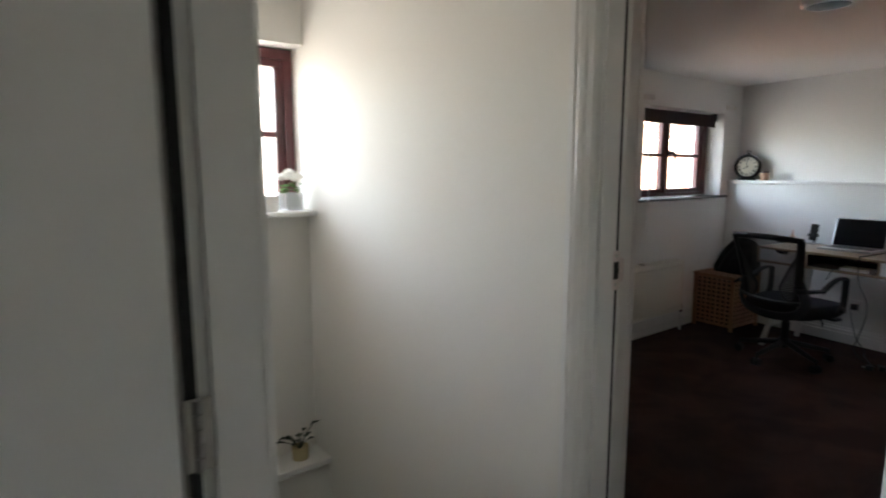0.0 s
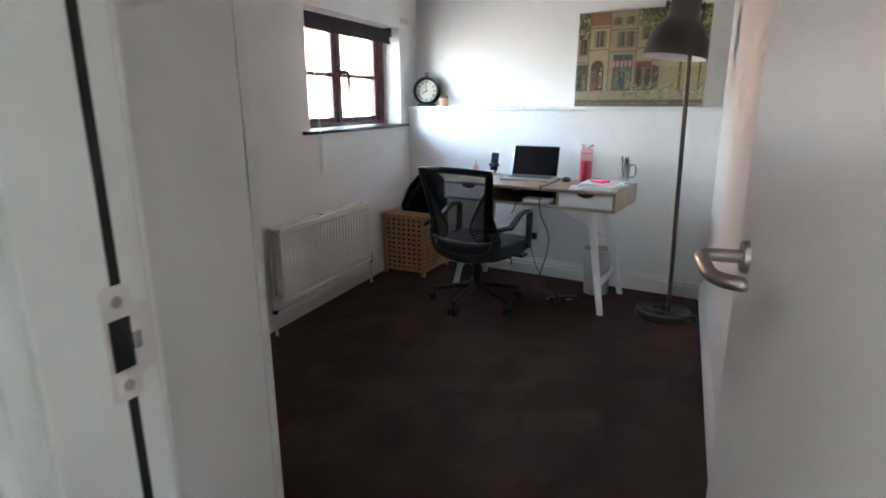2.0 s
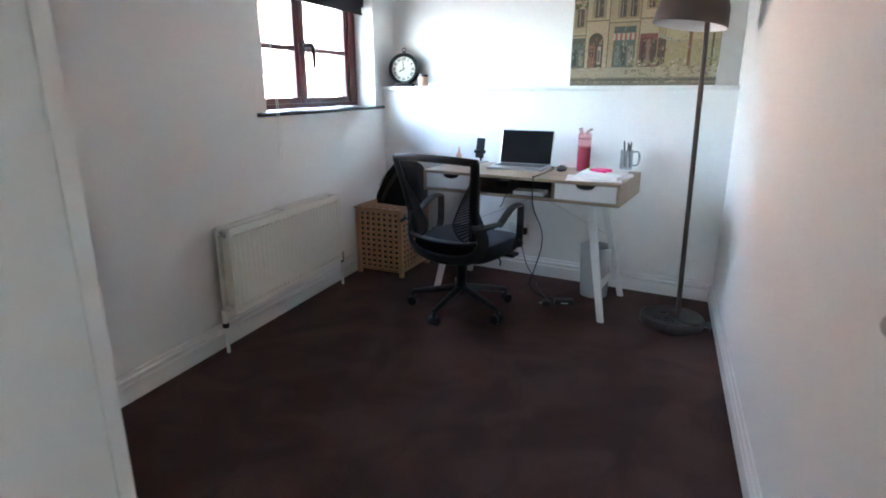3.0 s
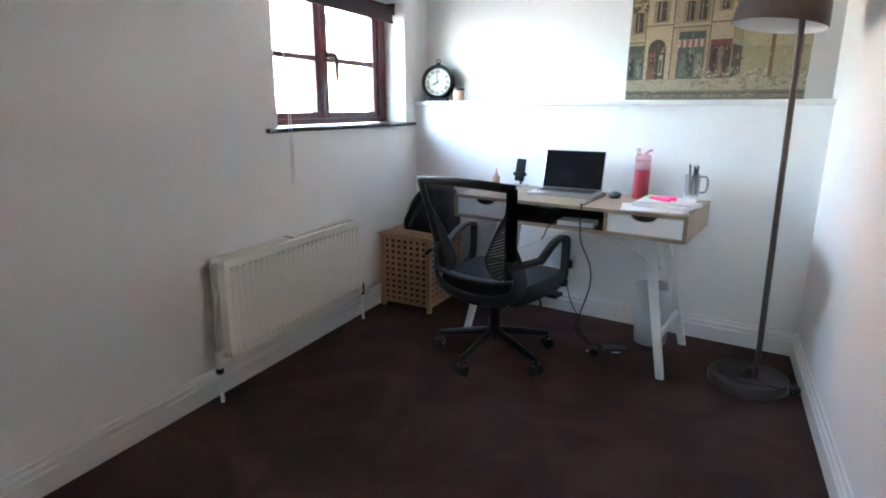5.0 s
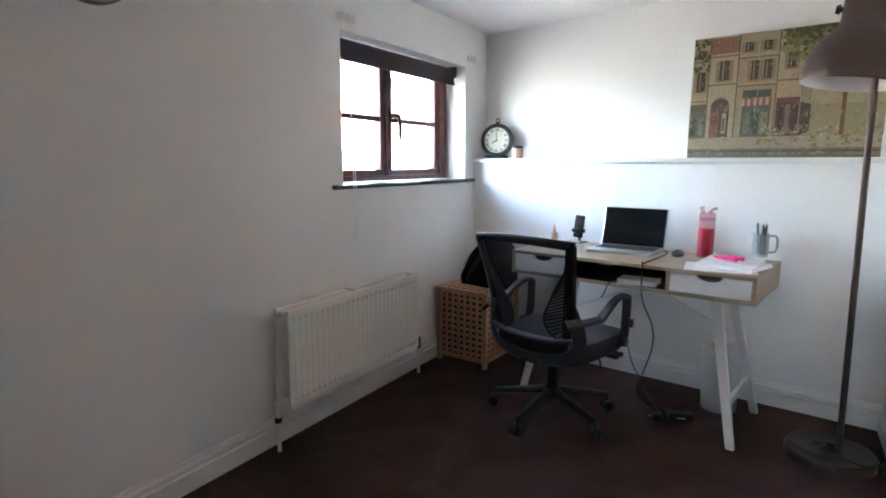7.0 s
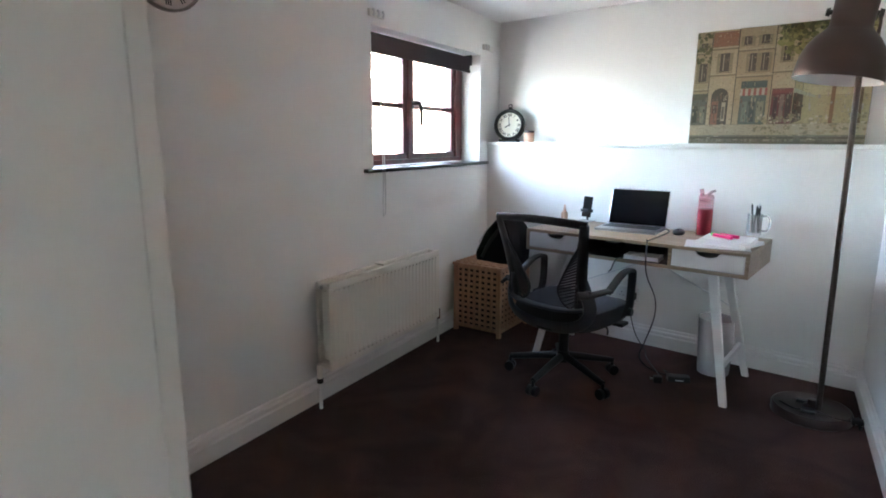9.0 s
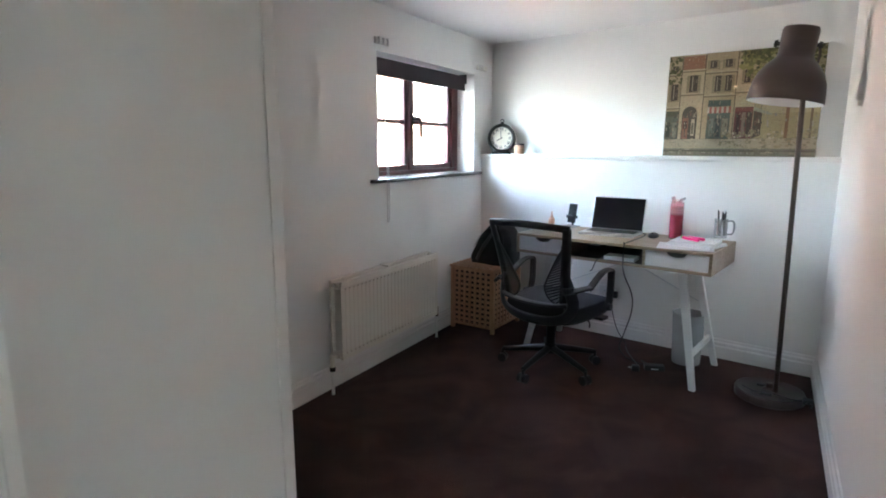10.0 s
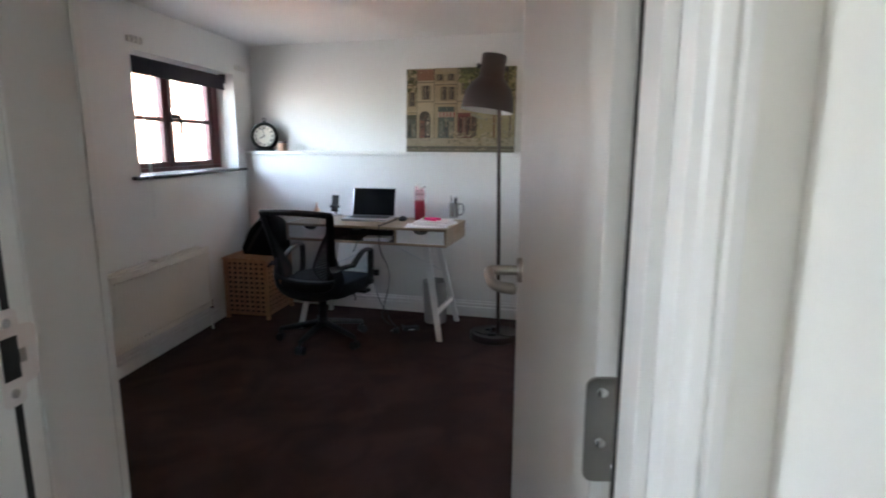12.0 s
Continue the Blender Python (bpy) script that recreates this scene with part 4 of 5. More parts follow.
def curtain_brackets():
    for x0, n, bw in ((3.775, 3, 0.13), (5.005, 2, 0.165)):
        d = thing("curtain_rail_bracket", pose(x0, YW, 1.842), "cream painted rail bracket fixed to the wall above the window", "bracket", "rail brackets above the window")
        part("back_plate", simple_bm([(0, bw, -0.014, -0.0005, -0.017, 0.017)], 0.003), M_CREAM, d)
        for k in range(n):
            bm = B()
            x = 0.025 + k * 0.04
            tube(bm, [(x, -0.008, 0.010), (x, -0.020, 0.014), (x, -0.024, 0.0), (x, -0.018, -0.016)], 0.007, 8)
            part("clip", bm, M_TRIM, d, smooth=True)


curtain_brackets()


def clock():
    m = DESKWALL @ pose(0.055, 2.135, 1.2175, 0, 4, 17) @ Matrix.Scale(1.55, 4)
    d = thing("mantel_clock", m, "round black-rimmed clock with cream roman-numeral face on the ledge", "clock")
    R = 0.066
    rot = Matrix.Translation((0, 0, 0.075)) @ Matrix.Rotation(radians(-90), 4, "Y")
    bm = B()
    lathe(bm, [(R - 0.013, 0.0095), (R - 0.012, 0.015), (R - 0.006, 0.020), (R, 0.018), (R + 0.004, 0.008), (R + 0.002, -0.018), (R - 0.010, -0.022), (0, -0.022)], 48, rot)
    part("rim", bm, M_BLACK, d, smooth=True)
    bm = B()
    lathe(bm, [(R - 0.008, 0.008), (0, 0.008)], 48, rot)
    face = part("dial", bm, M_CLOCKFACE, d, "cream dial")
    bm = B()
    tube(bm, [(0.0, 0, 0.140), (0.0, 0, 0.148)], 0.006, 12, n=1)
    cyl(bm, (0, 0, 0.146), (0, 0, 0.152), 0.009, 0.007, seg=16)
    pts = [(0, 0.008 * math.sin(a), 0.158 + 0.007 * math.cos(a)) for a in [2 * math.pi * k / 20 for k in range(21)]]
    tube(bm, pts, 0.0022, 6, n=0)
    part("crown_ring", bm, M_BLACK, d, smooth=True)
    part("foot", simple_bm([(-0.018, 0.018, -0.045, 0.045, 0.0, 0.012)], 0.004), M_BLACK, d)
    for k, txt in enumerate(("XII", "I", "II", "III", "IIII", "V", "VI", "VII", "VIII", "IX", "X", "XI")):
        cu = bpy.data.curves.new("numeral", "FONT")
        cu.body, cu.size, cu.align_x, cu.align_y, cu.extrude = txt, 0.0165, "CENTER", "CENTER", 0.0002
        cu.offset = 0.0005
        tmp = new("numeral_text", cu)
        me = bpy.data.meshes.new_from_object(tmp)
        bpy.data.objects.remove(tmp)
        me.materials.append(M_BLACK)
        ob = new("numeral", me)
        ob.parent = face
        a = -2 * math.pi * k / 12
        ob.matrix_local = Matrix.Translation((-0.0087, 0, 0.075)) @ Matrix(((0, 0, -1, 0), (-1, 0, 0, 0), (0, 1, 0, 0), (0, 0, 0, 1))) @ Matrix.Rotation(a, 4, "Z") @ Matrix.Translation((0, 0.0425, 0))
    for nm, ang, ln, w in (("hour_pointer", -240, 0.024, 0.0022), ("minute_pointer", 5, 0.036, 0.0015)):
        p = part(nm, simple_bm([(-w, w, -0.006, ln, 0, 0.0006)]), M_BLACK, d)
        p.matrix_local = Matrix.Translation((-0.0100 - (0.001 if ln > 0.03 else 0), 0, 0.075)) @ Matrix(((0, 0, -1, 0), (-1, 0, 0, 0), (0, 1, 0, 0), (0, 0, 0, 1))) @ Matrix.Rotation(radians(ang), 4, "Z")


clock()


def candle_jar():
    d = thing("candle_jar", DESKWALL @ pose(0.045, 1.972, 1.2175) @ Matrix.Scale(1.12, 4), "peach glass candle jar with a dark lid on the ledge", "candle")
    bm = B()
    lathe(bm, [(0, 0), (0.029, 0), (0.031, 0.004), (0.031, 0.056), (0, 0.056)], 28)
    part("jar", bm, M_COPPER, d, smooth=True)
    bm = B()
    lathe(bm, [(0.0315, 0.0565), (0.0315, 0.066), (0.028, 0.069), (0, 0.069)], 28)
    part("lid", bm, M_BLACK, d, "dark flat lid", smooth=True)


candle_jar()


def wall_clock():
    """Round, flat on the window wall, facing -y."""
    d = thing("wall_clock", pose(2.70, YW - 0.001, 1.782), "round wall clock with a silver-grey face and thin dark rim", "clock")
    turn = Matrix.Rotation(radians(90), 4, "X")
    bm = B()
    lathe(bm, [(0.0, 0.0), (0.132, 0.0), (0.136, 0.006), (0.136, 0.026), (0.132, 0.030), (0.128, 0.026), (0.127, 0.018)], 64, turn)
    part("rim", bm, M_HINGE, d, "thin dark metal rim", smooth=True)
    bm = B()
    lathe(bm, [(0.1275, 0.018), (0.0, 0.018)], 64, turn)
    face = part("dial", bm, mat("silver_dial", (0.50, 0.47, 0.45), 0.35, 0.4, 0.02, 200, 0.04), d, "silver-grey dial")
    for k in range(12):
        spin = Matrix.Rotation(radians(30 * k), 4, "Y")
        for off in ((-0.006, 0.004) if k % 3 else (-0.010, -0.002, 0.006)):
            p = part("hour_mark", simple_bm([(off, off + 0.0045, -0.0196, -0.0184, 0.094, 0.116)]), M_BLACK, face)
            p.matrix_local = spin


wall_clock()


# ---- the canvas picture ----
def painting():
    W, H = 0.805, 0.594
    d = thing("canvas_picture", DESKWALL @ pose(0.040, 0.537, 1.218, 0, 2.2, 0), "canvas picture of an old street with shopfronts and trees", "picture")
    part("stretcher_frame", simple_bm([(0.002, 0.022, -W / 2 - 0.0, W / 2, 0, H)], 0.001), M_CREAM, d)
    cols = {}

    def ink(c):
        g = sum(c) / 3
        key = tuple(round((v * 0.84 + g * 0.16) * k, 3) for v, k in zip(c, (0.86, 0.79, 0.72)))
        if key not in cols:
            cols[key] = mat("print_ink", key, 0.75, 0, 0.15, 90, 0.26)
        return cols[key]

    shapes = []

    def along(u):
        """Breadth of each house front across the picture."""
        for (a, b), (c, e) in (((0, 0), (0.27, 0.263)), ((0.27, 0.263), (0.50, 0.475)), ((0.50, 0.475), (0.66, 0.605)), ((0.66, 0.605), (1.0, 1.0))):
            if u <= c:
                return b + (e - b) * (u - a) / (c - a)
        return u

    pencil = random.Random(5)

    def rect(u0, u1, v0, v1, c, lv=1):
        poly([(u0, v0), (u1, v0), (u1, v1), (u0, v1)], c, lv)
        if lv < 5 and u1 - u0 > 0.02 and v1 - v0 > 0.03 and u1 - u0 < 0.5:
            jit = [pencil.uniform(-0.003, 0.003) for k in range(8)]
            ink_line((u0, v0 + jit[0]), (u0 + jit[1], v1), lv), ink_line((u1, v0 + jit[2]), (u1 + jit[3], v1), lv)
            ink_line((u0, v1 + jit[4]), (u1, v1 + jit[5]), lv), ink_line((u0, v0 + jit[6]), (u1, v0 + jit[7]), lv)

    def ink_line(p, q, lv):
        """A thin drawn stroke between two points of the picture."""
        a, b = Vector(p), Vector(q)
        o = Vector((-(b - a).y, (b - a).x)).normalized() * 0.0013
        poly([tuple(a + o), tuple(a - o), tuple(b - o * 0.5), tuple(b + o * 0.5)], (0.13, 0.105, 0.075), min(lv + 2, 6))

    def poly(p, c, lv=1):
        shapes.append(([(along(u), v) for u, v in p], c, lv))

    rnd = random.Random(11)
    stone, stone2, shade, dark = (0.47, 0.39, 0.24), (0.54, 0.46, 0.30), (0.25, 0.20, 0.12), (0.085, 0.068, 0.05)
    rect(0, 1, 0, 1, (0.36, 0.31, 0.18), 0)
    rect(0, 1, 0, 0.075, (0.20, 0.20, 0.15)), rect(0, 1, 0.075, 0.17, (0.44, 0.40, 0.28)), rect(0, 1, 0.045, 0.06, (0.13, 0.12, 0.09), 2)
    rect(0, 0.10, 0.17, 0.95, stone), rect(0.10, 0.27, 0.17, 1.0, stone2), rect(0.27, 0.50, 0.17, 1.0, stone), rect(0.50, 0.66, 0.17, 0.93, stone2)
    rect(0.66, 1, 0.17, 0.62, (0.40, 0.37, 0.20)), rect(0.70, 1, 0.40, 0.95, (0.48, 0.45, 0.26), 2)
    rect(0.105, 0.265, 0.86, 0.985, (0.33, 0.16, 0.09), 2)
    for u in (0.10, 0.268, 0.50):
        rect(u - 0.003, u + 0.003, 0.17, 1, dark, 3)
    for u0, u1, v in ((0, 0.1, 0.80), (0, 0.1, 0.47), (0.1, 0.268, 0.83), (0.1, 0.268, 0.60), (0.27, 0.5, 0.80), (0.27, 0.5, 0.575), (0.5, 0.66, 0.60)):
        rect(u0, u1, v, v + 0.014, shade, 3), rect(u0, u1, v + 0.016, v + 0.026, (0.55, 0.49, 0.33), 3)
    for u, v, w, h in ((0.03, 0.56, 0.05, 0.16), (0.16, 0.64, 0.06, 0.16), (0.345, 0.63, 0.045, 0.15), (0.42, 0.63, 0.045, 0.15), (0.30, 0.86, 0.05, 0.07), (0.41, 0.86, 0.05, 0.07), (0.56, 0.70, 0.05, 0.12), (0.03, 0.84, 0.04, 0.06)):
        rect(u, u + w, v, v + h, dark, 3), rect(u - 0.020, u - 0.002, v, v + h, (0.31, 0.27, 0.16), 4), rect(u + w + 0.002, u + w + 0.020, v, v + h, (0.31, 0.27, 0.16), 4)
        rect(u + w * 0.3, u + w * 0.42, v + 0.01, v + h - 0.01, (0.40, 0.37, 0.27), 4), rect(u - 0.02, u + w + 0.02, v - 0.012, v - 0.004, shade, 4)
    poly([(0.125, 0.17), (0.235, 0.17), (0.235, 0.42)] + [(0.18 + 0.055 * math.cos(a), 0.42 + 0.075 * math.sin(a)) for a in [math.pi * k / 10 for k in range(11)]] + [(0.125, 0.42)], dark, 3)
    rect(0.13, 0.175, 0.17, 0.38, (0.30, 0.13, 0.08), 4), rect(0.137, 0.168, 0.27, 0.35, (0.10, 0.05, 0.04), 5), rect(0.195, 0.222, 0.20, 0.37, (0.50, 0.44, 0.33), 4), rect(0.20, 0.215, 0.22, 0.33, (0.13, 0.12, 0.09), 5)
    rect(0.0, 0.10, 0.17, 0.40, (0.12, 0.14, 0.11), 3), rect(0.01, 0.04, 0.19, 0.34, (0.05, 0.06, 0.05), 4), rect(0.055, 0.09, 0.19, 0.34, (0.20, 0.22, 0.17), 4), rect(0.0, 0.10, 0.40, 0.45, (0.10, 0.11, 0.07), 4)
    rect(0.31, 0.475, 0.17, 0.42, (0.12, 0.16, 0.14), 3), rect(0.325, 0.36, 0.19, 0.37, (0.20, 0.24, 0.20), 4), rect(0.375, 0.41, 0.19, 0.37, (0.06, 0.08, 0.08), 4), rect(0.42, 0.465, 0.20, 0.37, (0.30, 0.30, 0.22), 4), rect(0.31, 0.475, 0.485, 0.545, (0.08, 0.12, 0.11), 4)
    for k in range(10):
        u = 0.305 + k * 0.0175
        poly([(u, 0.42), (u + 0.0175, 0.42), (u + 0.0165, 0.48), (u + 0.002, 0.48)], (0.40, 0.10, 0.09) if k % 2 else (0.55, 0.50, 0.42), 5)
    rect(0.51, 0.655, 0.17, 0.47, (0.16, 0.045, 0.045), 3), rect(0.525, 0.555, 0.19, 0.40, (0.07, 0.03, 0.03), 4), rect(0.57, 0.60, 0.19, 0.42, (0.28, 0.20, 0.16), 4), rect(0.61, 0.645, 0.19, 0.42, (0.08, 0.05, 0.045), 4), rect(0.51, 0.655, 0.43, 0.465, (0.24, 0.07, 0.06), 5)
    poly([(0.53, 0.50)] + [(0.58 + 0.05 * math.cos(a), 0.50 + 0.055 * math.sin(a)) for a in [math.pi * k / 8 for k in range(9)]], (0.52, 0.46, 0.30), 4)
    poly([(0.66, 0.17), (0.705, 0.20), (0.705, 0.43), (0.66, 0.46)], (0.10, 0.07, 0.05), 4)
    poly([(0.66, 0.47), (0.76, 0.40), (0.76, 0.385), (0.66, 0.43)], (0.36, 0.40, 0.30), 5)
    rect(0.83, 0.848, 0.17, 0.62, (0.22, 0.12, 0.05), 5), rect(0.955, 0.967, 0.17, 0.75, (0.16, 0.12, 0.07), 5)
    poly([(0.838, 0.55), (0.90, 0.72), (0.893, 0.73), (0.828, 0.58)], (0.22, 0.12, 0.05), 5), poly([(0.842, 0.55), (0.79, 0.70), (0.797, 0.71), (0.85, 0.58)], (0.22, 0.12, 0.05), 5)
    for k in range(110):
        u = 0.54 + 0.40 * rnd.random() ** 0.9
        v = 1.0 - (0.10 + 0.22 * min(1, (u - 0.50) / 0.15)) * rnd.random()
        s = rnd.uniform(0.018, 0.040)
        c = rnd.choice(((0.22, 0.24, 0.08), (0.31, 0.32, 0.11), (0.16, 0.17, 0.065), (0.36, 0.36, 0.14)))
        a0 = rnd.random() * 6
        poly([(min(1, u + s * rnd.uniform(0.6, 1.1) * math.cos(a0 + 0.698 * i)), min(1, v + s * 0.9 * rnd.uniform(0.6, 1.1) * math.sin(a0 + 0.698 * i))) for i in range(9)], c, 4 + k % 2)
    for k in range(520):
        u, v = rnd.random(), rnd.random()
        if k < 330:
            u, v = 0.52 + 0.48 * u ** 0.8, 1.0 - 0.30 * v ** 1.6 * (0.4 + u)
            c = rnd.choice(((0.12, 0.13, 0.05), (0.18, 0.19, 0.07), (0.30, 0.30, 0.11), (0.09, 0.10, 0.045)))
            s = rnd.uniform(0.006, 0.019)
        elif k < 370:
            u, v, c, s = rnd.uniform(0.0, 0.10), rnd.uniform(0.72, 0.98), rnd.choice(((0.09, 0.10, 0.03), (0.14, 0.14, 0.05))), rnd.uniform(0.008, 0.018)
        else:
            u, v, c, s = rnd.uniform(0.42, 1.0), 0.09 + 0.16 * v, rnd.choice(((0.25, 0.23, 0.14), (0.34, 0.30, 0.17), (0.52, 0.48, 0.36), (0.28, 0.25, 0.15))), rnd.uniform(0.004, 0.014)
        n = rnd.randint(5, 7)
        a0 = rnd.random() * 6
        poly([(min(1, max(0, u + s * rnd.uniform(0.6, 1.1) * math.cos(a0 + 6.283 * i / n))), min(1, max(0, v + s * 1.3 * rnd.uniform(0.6, 1.1) * math.sin(a0 + 6.283 * i / n)))) for i in range(n)], c, 6 + k % 3)
    for k in range(620):
        kind = rnd.random()
        if kind < 0.5:
            u, v = rnd.random() * 0.98, 0.17 + 0.80 * rnd.random()
            c = rnd.choice(((0.30, 0.25, 0.15), (0.36, 0.31, 0.19), (0.58, 0.51, 0.37), (0.50, 0.42, 0.27)))
            if rnd.random() < 0.5:
                rect(u, u + rnd.uniform(0.004, 0.02), v, min(1, v + rnd.uniform(0.002, 0.006)), c, 5)
            else:
                rect(u, u + rnd.uniform(0.0012, 0.003), v, min(1, v + rnd.uniform(0.01, 0.04)), c, 5)
        elif kind < 0.72:
            u, v = rnd.random() * 0.96, rnd.uniform(0.01, 0.17)
            c = rnd.choice(((0.16, 0.14, 0.10), (0.26, 0.23, 0.16), (0.50, 0.46, 0.35), (0.33, 0.31, 0.24)))
            rect(u, u + rnd.uniform(0.008, 0.035), v, v + rnd.uniform(0.002, 0.006), c, 5)
        else:
            u0, u1 = rnd.choice(((0.0, 0.10), (0.13, 0.23), (0.31, 0.47), (0.51, 0.65), (0.66, 0.70), (0.72, 0.98)))
            u, v = rnd.uniform(u0, u1), rnd.uniform(0.18, 0.40)
            c = rnd.choice(((0.05, 0.05, 0.04), (0.12, 0.11, 0.08), (0.30, 0.27, 0.19), (0.42, 0.38, 0.28), (0.18, 0.10, 0.07), (0.10, 0.13, 0.10)))
            if u > 0.7:
                c = tuple(0.24 + 0.5 * x for x in c)
            rect(u, u + rnd.uniform(0.002, 0.010), v, v + rnd.uniform(0.006, 0.04), c, 6)
    for k in range(60):
        rect(k / 60, (k + 1) / 60 - 0.002, 0.015 + 0.006 * rnd.random(), 0.04, rnd.choice(((0.24, 0.22, 0.17), (0.30, 0.28, 0.21), (0.18, 0.17, 0.13))), 4)
    for k in range(420):
        u, v, l = pencil.random(), pencil.uniform(0.03, 0.97), pencil.uniform(0.004, 0.018)
        up = pencil.random() < 0.5
        ink_line((min(u, 0.98), v), (min(u, 0.98) + (0.001 if up else l), min(0.99, v + (l if up else 0.002))), 3)
    for k in range(260):
        u, v, w, h = pencil.random() * 0.64, pencil.uniform(0.19, 0.98), pencil.uniform(0.006, 0.022), pencil.uniform(0.004, 0.012)
        c = pencil.choice(((0.58, 0.51, 0.35), (0.40, 0.33, 0.20), (0.33, 0.27, 0.17), (0.50, 0.40, 0.26)))
        poly([(u, v), (u + w, v + h * 0.2), (u + w * 0.9, min(0.995, v + h)), (u + w * 0.1, min(0.995, v + h * 0.8))], c, 2)
    mats, bm = [], B()
    for p, c, lv in shapes:
        mm = ink(c)
        if mm not in mats:
            mats.append(mm)
        x = 0.0015 - 0.00022 * lv
        f = bm.faces.new([bm.verts.new((x, W / 2 - u * W, v * H)) for u, v in p])
        f.material_index = mats.index(mm)
    part("print", bm, mats, d, "faded street scene print")


painting()


# ---- lamp ----
def floor_lamp():
    d = thing("floor_lamp", pose(4.395, 0.531, 0.0), "bronze-grey metal floor lamp with a large bell shade", "floor lamp")
    bm = B()
    lathe(bm, [(0, 0.0005), (0.156, 0.0005), (0.161, 0.004), (0.161, 0.034), (0.158, 0.041), (0.151, 0.044), (0.147, 0.041), (0.06, 0.0405), (0.034, 0.042), (0.030, 0.048), (0.018, 0.052), (0.016, 0.075), (0, 0.076)], 56)
    part("base", bm, M_BASE, d, "glossy bronze-grey round weighted base", smooth=True)
    bm = B()
    tube(bm, [(-0.025, -0.027, 0.042), (-0.06, -0.003, 1.55)], 0.0115, 20, n=1)
    part("pole", bm, M_POLE, d, smooth=True)
    bm = B()
    tube(bm, [(-0.02, 0.125, 0.045), (-0.07, 0.07, 0.0445), (-0.075, 0.02, 0.052), (-0.07, -0.03, 0.046), (-0.10, -0.09, 0.047), (-0.095, -0.145, 0.047), (-0.085, -0.172, 0.036), (-0.08, -0.178, 0.012), (-0.03, -0.190, 0.006), (0.06, -0.185, 0.006)], 0.0035, 7, n=6)
    part("cord", bm, M_BLACK, d, smooth=True)
    part("foot_switch", simple_bm([(-0.098, -0.058, -0.012, 0.042, 0.0415, 0.058)], 0.006), M_BLACK, d)
    part("cord_clip", simple_bm([(0.015, 0.04, 0.01, 0.06, 0.0412, 0.054)], 0.004), M_BLACK, d)
    plug = part("plug", simple_bm([(-0.125, -0.085, -0.185, -0.140, 0.042, 0.066)], 0.008), M_BLACK, d, "black mains plug with bright pins")
    for py in (-0.178, -0.158):
        part("pin", simple_bm([(-0.139, -0.1255, py, py + 0.006, 0.050, 0.056)], 0.001), M_CHROME, plug)
    sm = pose(-0.063, 0.070, 1.475, 7, 3, 0) @ Matrix.Diagonal((0.95, 0.95, 1.0, 1))
    prof = [(0.168, 0.0), (0.170, 0.004), (0.168, 0.030), (0.160, 0.085), (0.143, 0.130), (0.118, 0.165), (0.092, 0.190), (0.080, 0.205), (0.078, 0.225), (0.080, 0.322), (0.076, 0.334), (0.0, 0.337)]
    bm = B()
    lathe(bm, prof, 56)
    sh = part("shade", bm, M_BRONZE, d, "bronze-grey bell shade", smooth=True)
    sh.matrix_local = sm
    bm = B()
    lathe(bm, [(0.1665, 0.0), (0.158, 0.085), (0.140, 0.130), (0.115, 0.163), (0.088, 0.188), (0.074, 0.21), (0.0, 0.22)], 56)
    part("inner_lining", bm, M_WHITE, sh, "white inner lining", smooth=True)
    for s in (-1, 1):
        bm = B()
        cyl(bm, (0, s * 0.078, 0.262), (0, s * 0.086, 0.262), 0.010, seg=12), cyl(bm, (0, s * 0.086, 0.262), (0, s * 0.102, 0.262), 0.018, 0.014, seg=16)
        part("knob", bm, M_BLACK, sh, smooth=True)
    bm = B()
    tube(bm, [(0, -0.092, 0.262), (0.0, -0.10, 0.20), (0.0, -0.085, 0.12), (0.0, -0.062, 0.05)], 0.006, 10)
    part("yoke", bm, M_POLE, sh, smooth=True)
    bm = B()
    lathe(bm, [(0, 0.10), (0.020, 0.105), (0.029, 0.13), (0.020, 0.165), (0.014, 0.18), (0.014, 0.215), (0, 0.216)], 24)
    part("bulb", bm, M_CERAMIC, sh, "white lamp bulb", smooth=True)


floor_lamp()


# ---- office chair ----
def wing_curve(t):
    """Breadth of a side wing, rounded at its foot and tapering to its top."""
    return math.sqrt(max(0.0, 1 - ((0.30 - t) / 0.32) ** 2)) if t < 0.30 else (1 - (t - 0.30) / 0.70) ** 0.85 if t < 1 else 0.0


def strap(bm, pts, thick, wide, centre):
    """A moulded bar along the points, thick towards the centre and wide across it, with rounded edges."""
    line = smooth_path(pts, 5)
    line = [Vector(p) for p in line]
    rows = []
    for i, p in enumerate(line):
        t = (line[min(i + 1, len(line) - 1)] - line[max(i - 1, 0)]).normalized()
        o = p - Vector(centre)
        o = (o - t * o.dot(t)).normalized()
        w = t.cross(o)
        sec = []
        for k in range(16):
            a = 2 * math.pi * k / 16
            ca, sa = math.cos(a), math.sin(a)
            sec.append(p + o * (thick / 2 * math.copysign(abs(ca) ** 0.5, ca)) + w * (wide / 2 * math.copysign(abs(sa) ** 0.5, sa)))
        rows.append([bm.verts.new(c) for c in sec])
    for ra, rb in zip(rows, rows[1:]):
        for k in range(16):
            bm.faces.new((ra[k], ra[(k + 1) % 16], rb[(k + 1) % 16], rb[k]))
    bm.faces.new(rows[0][::-1]), bm.faces.new(rows[-1])
    bmesh.ops.recalc_face_normals(bm, faces=bm.faces)


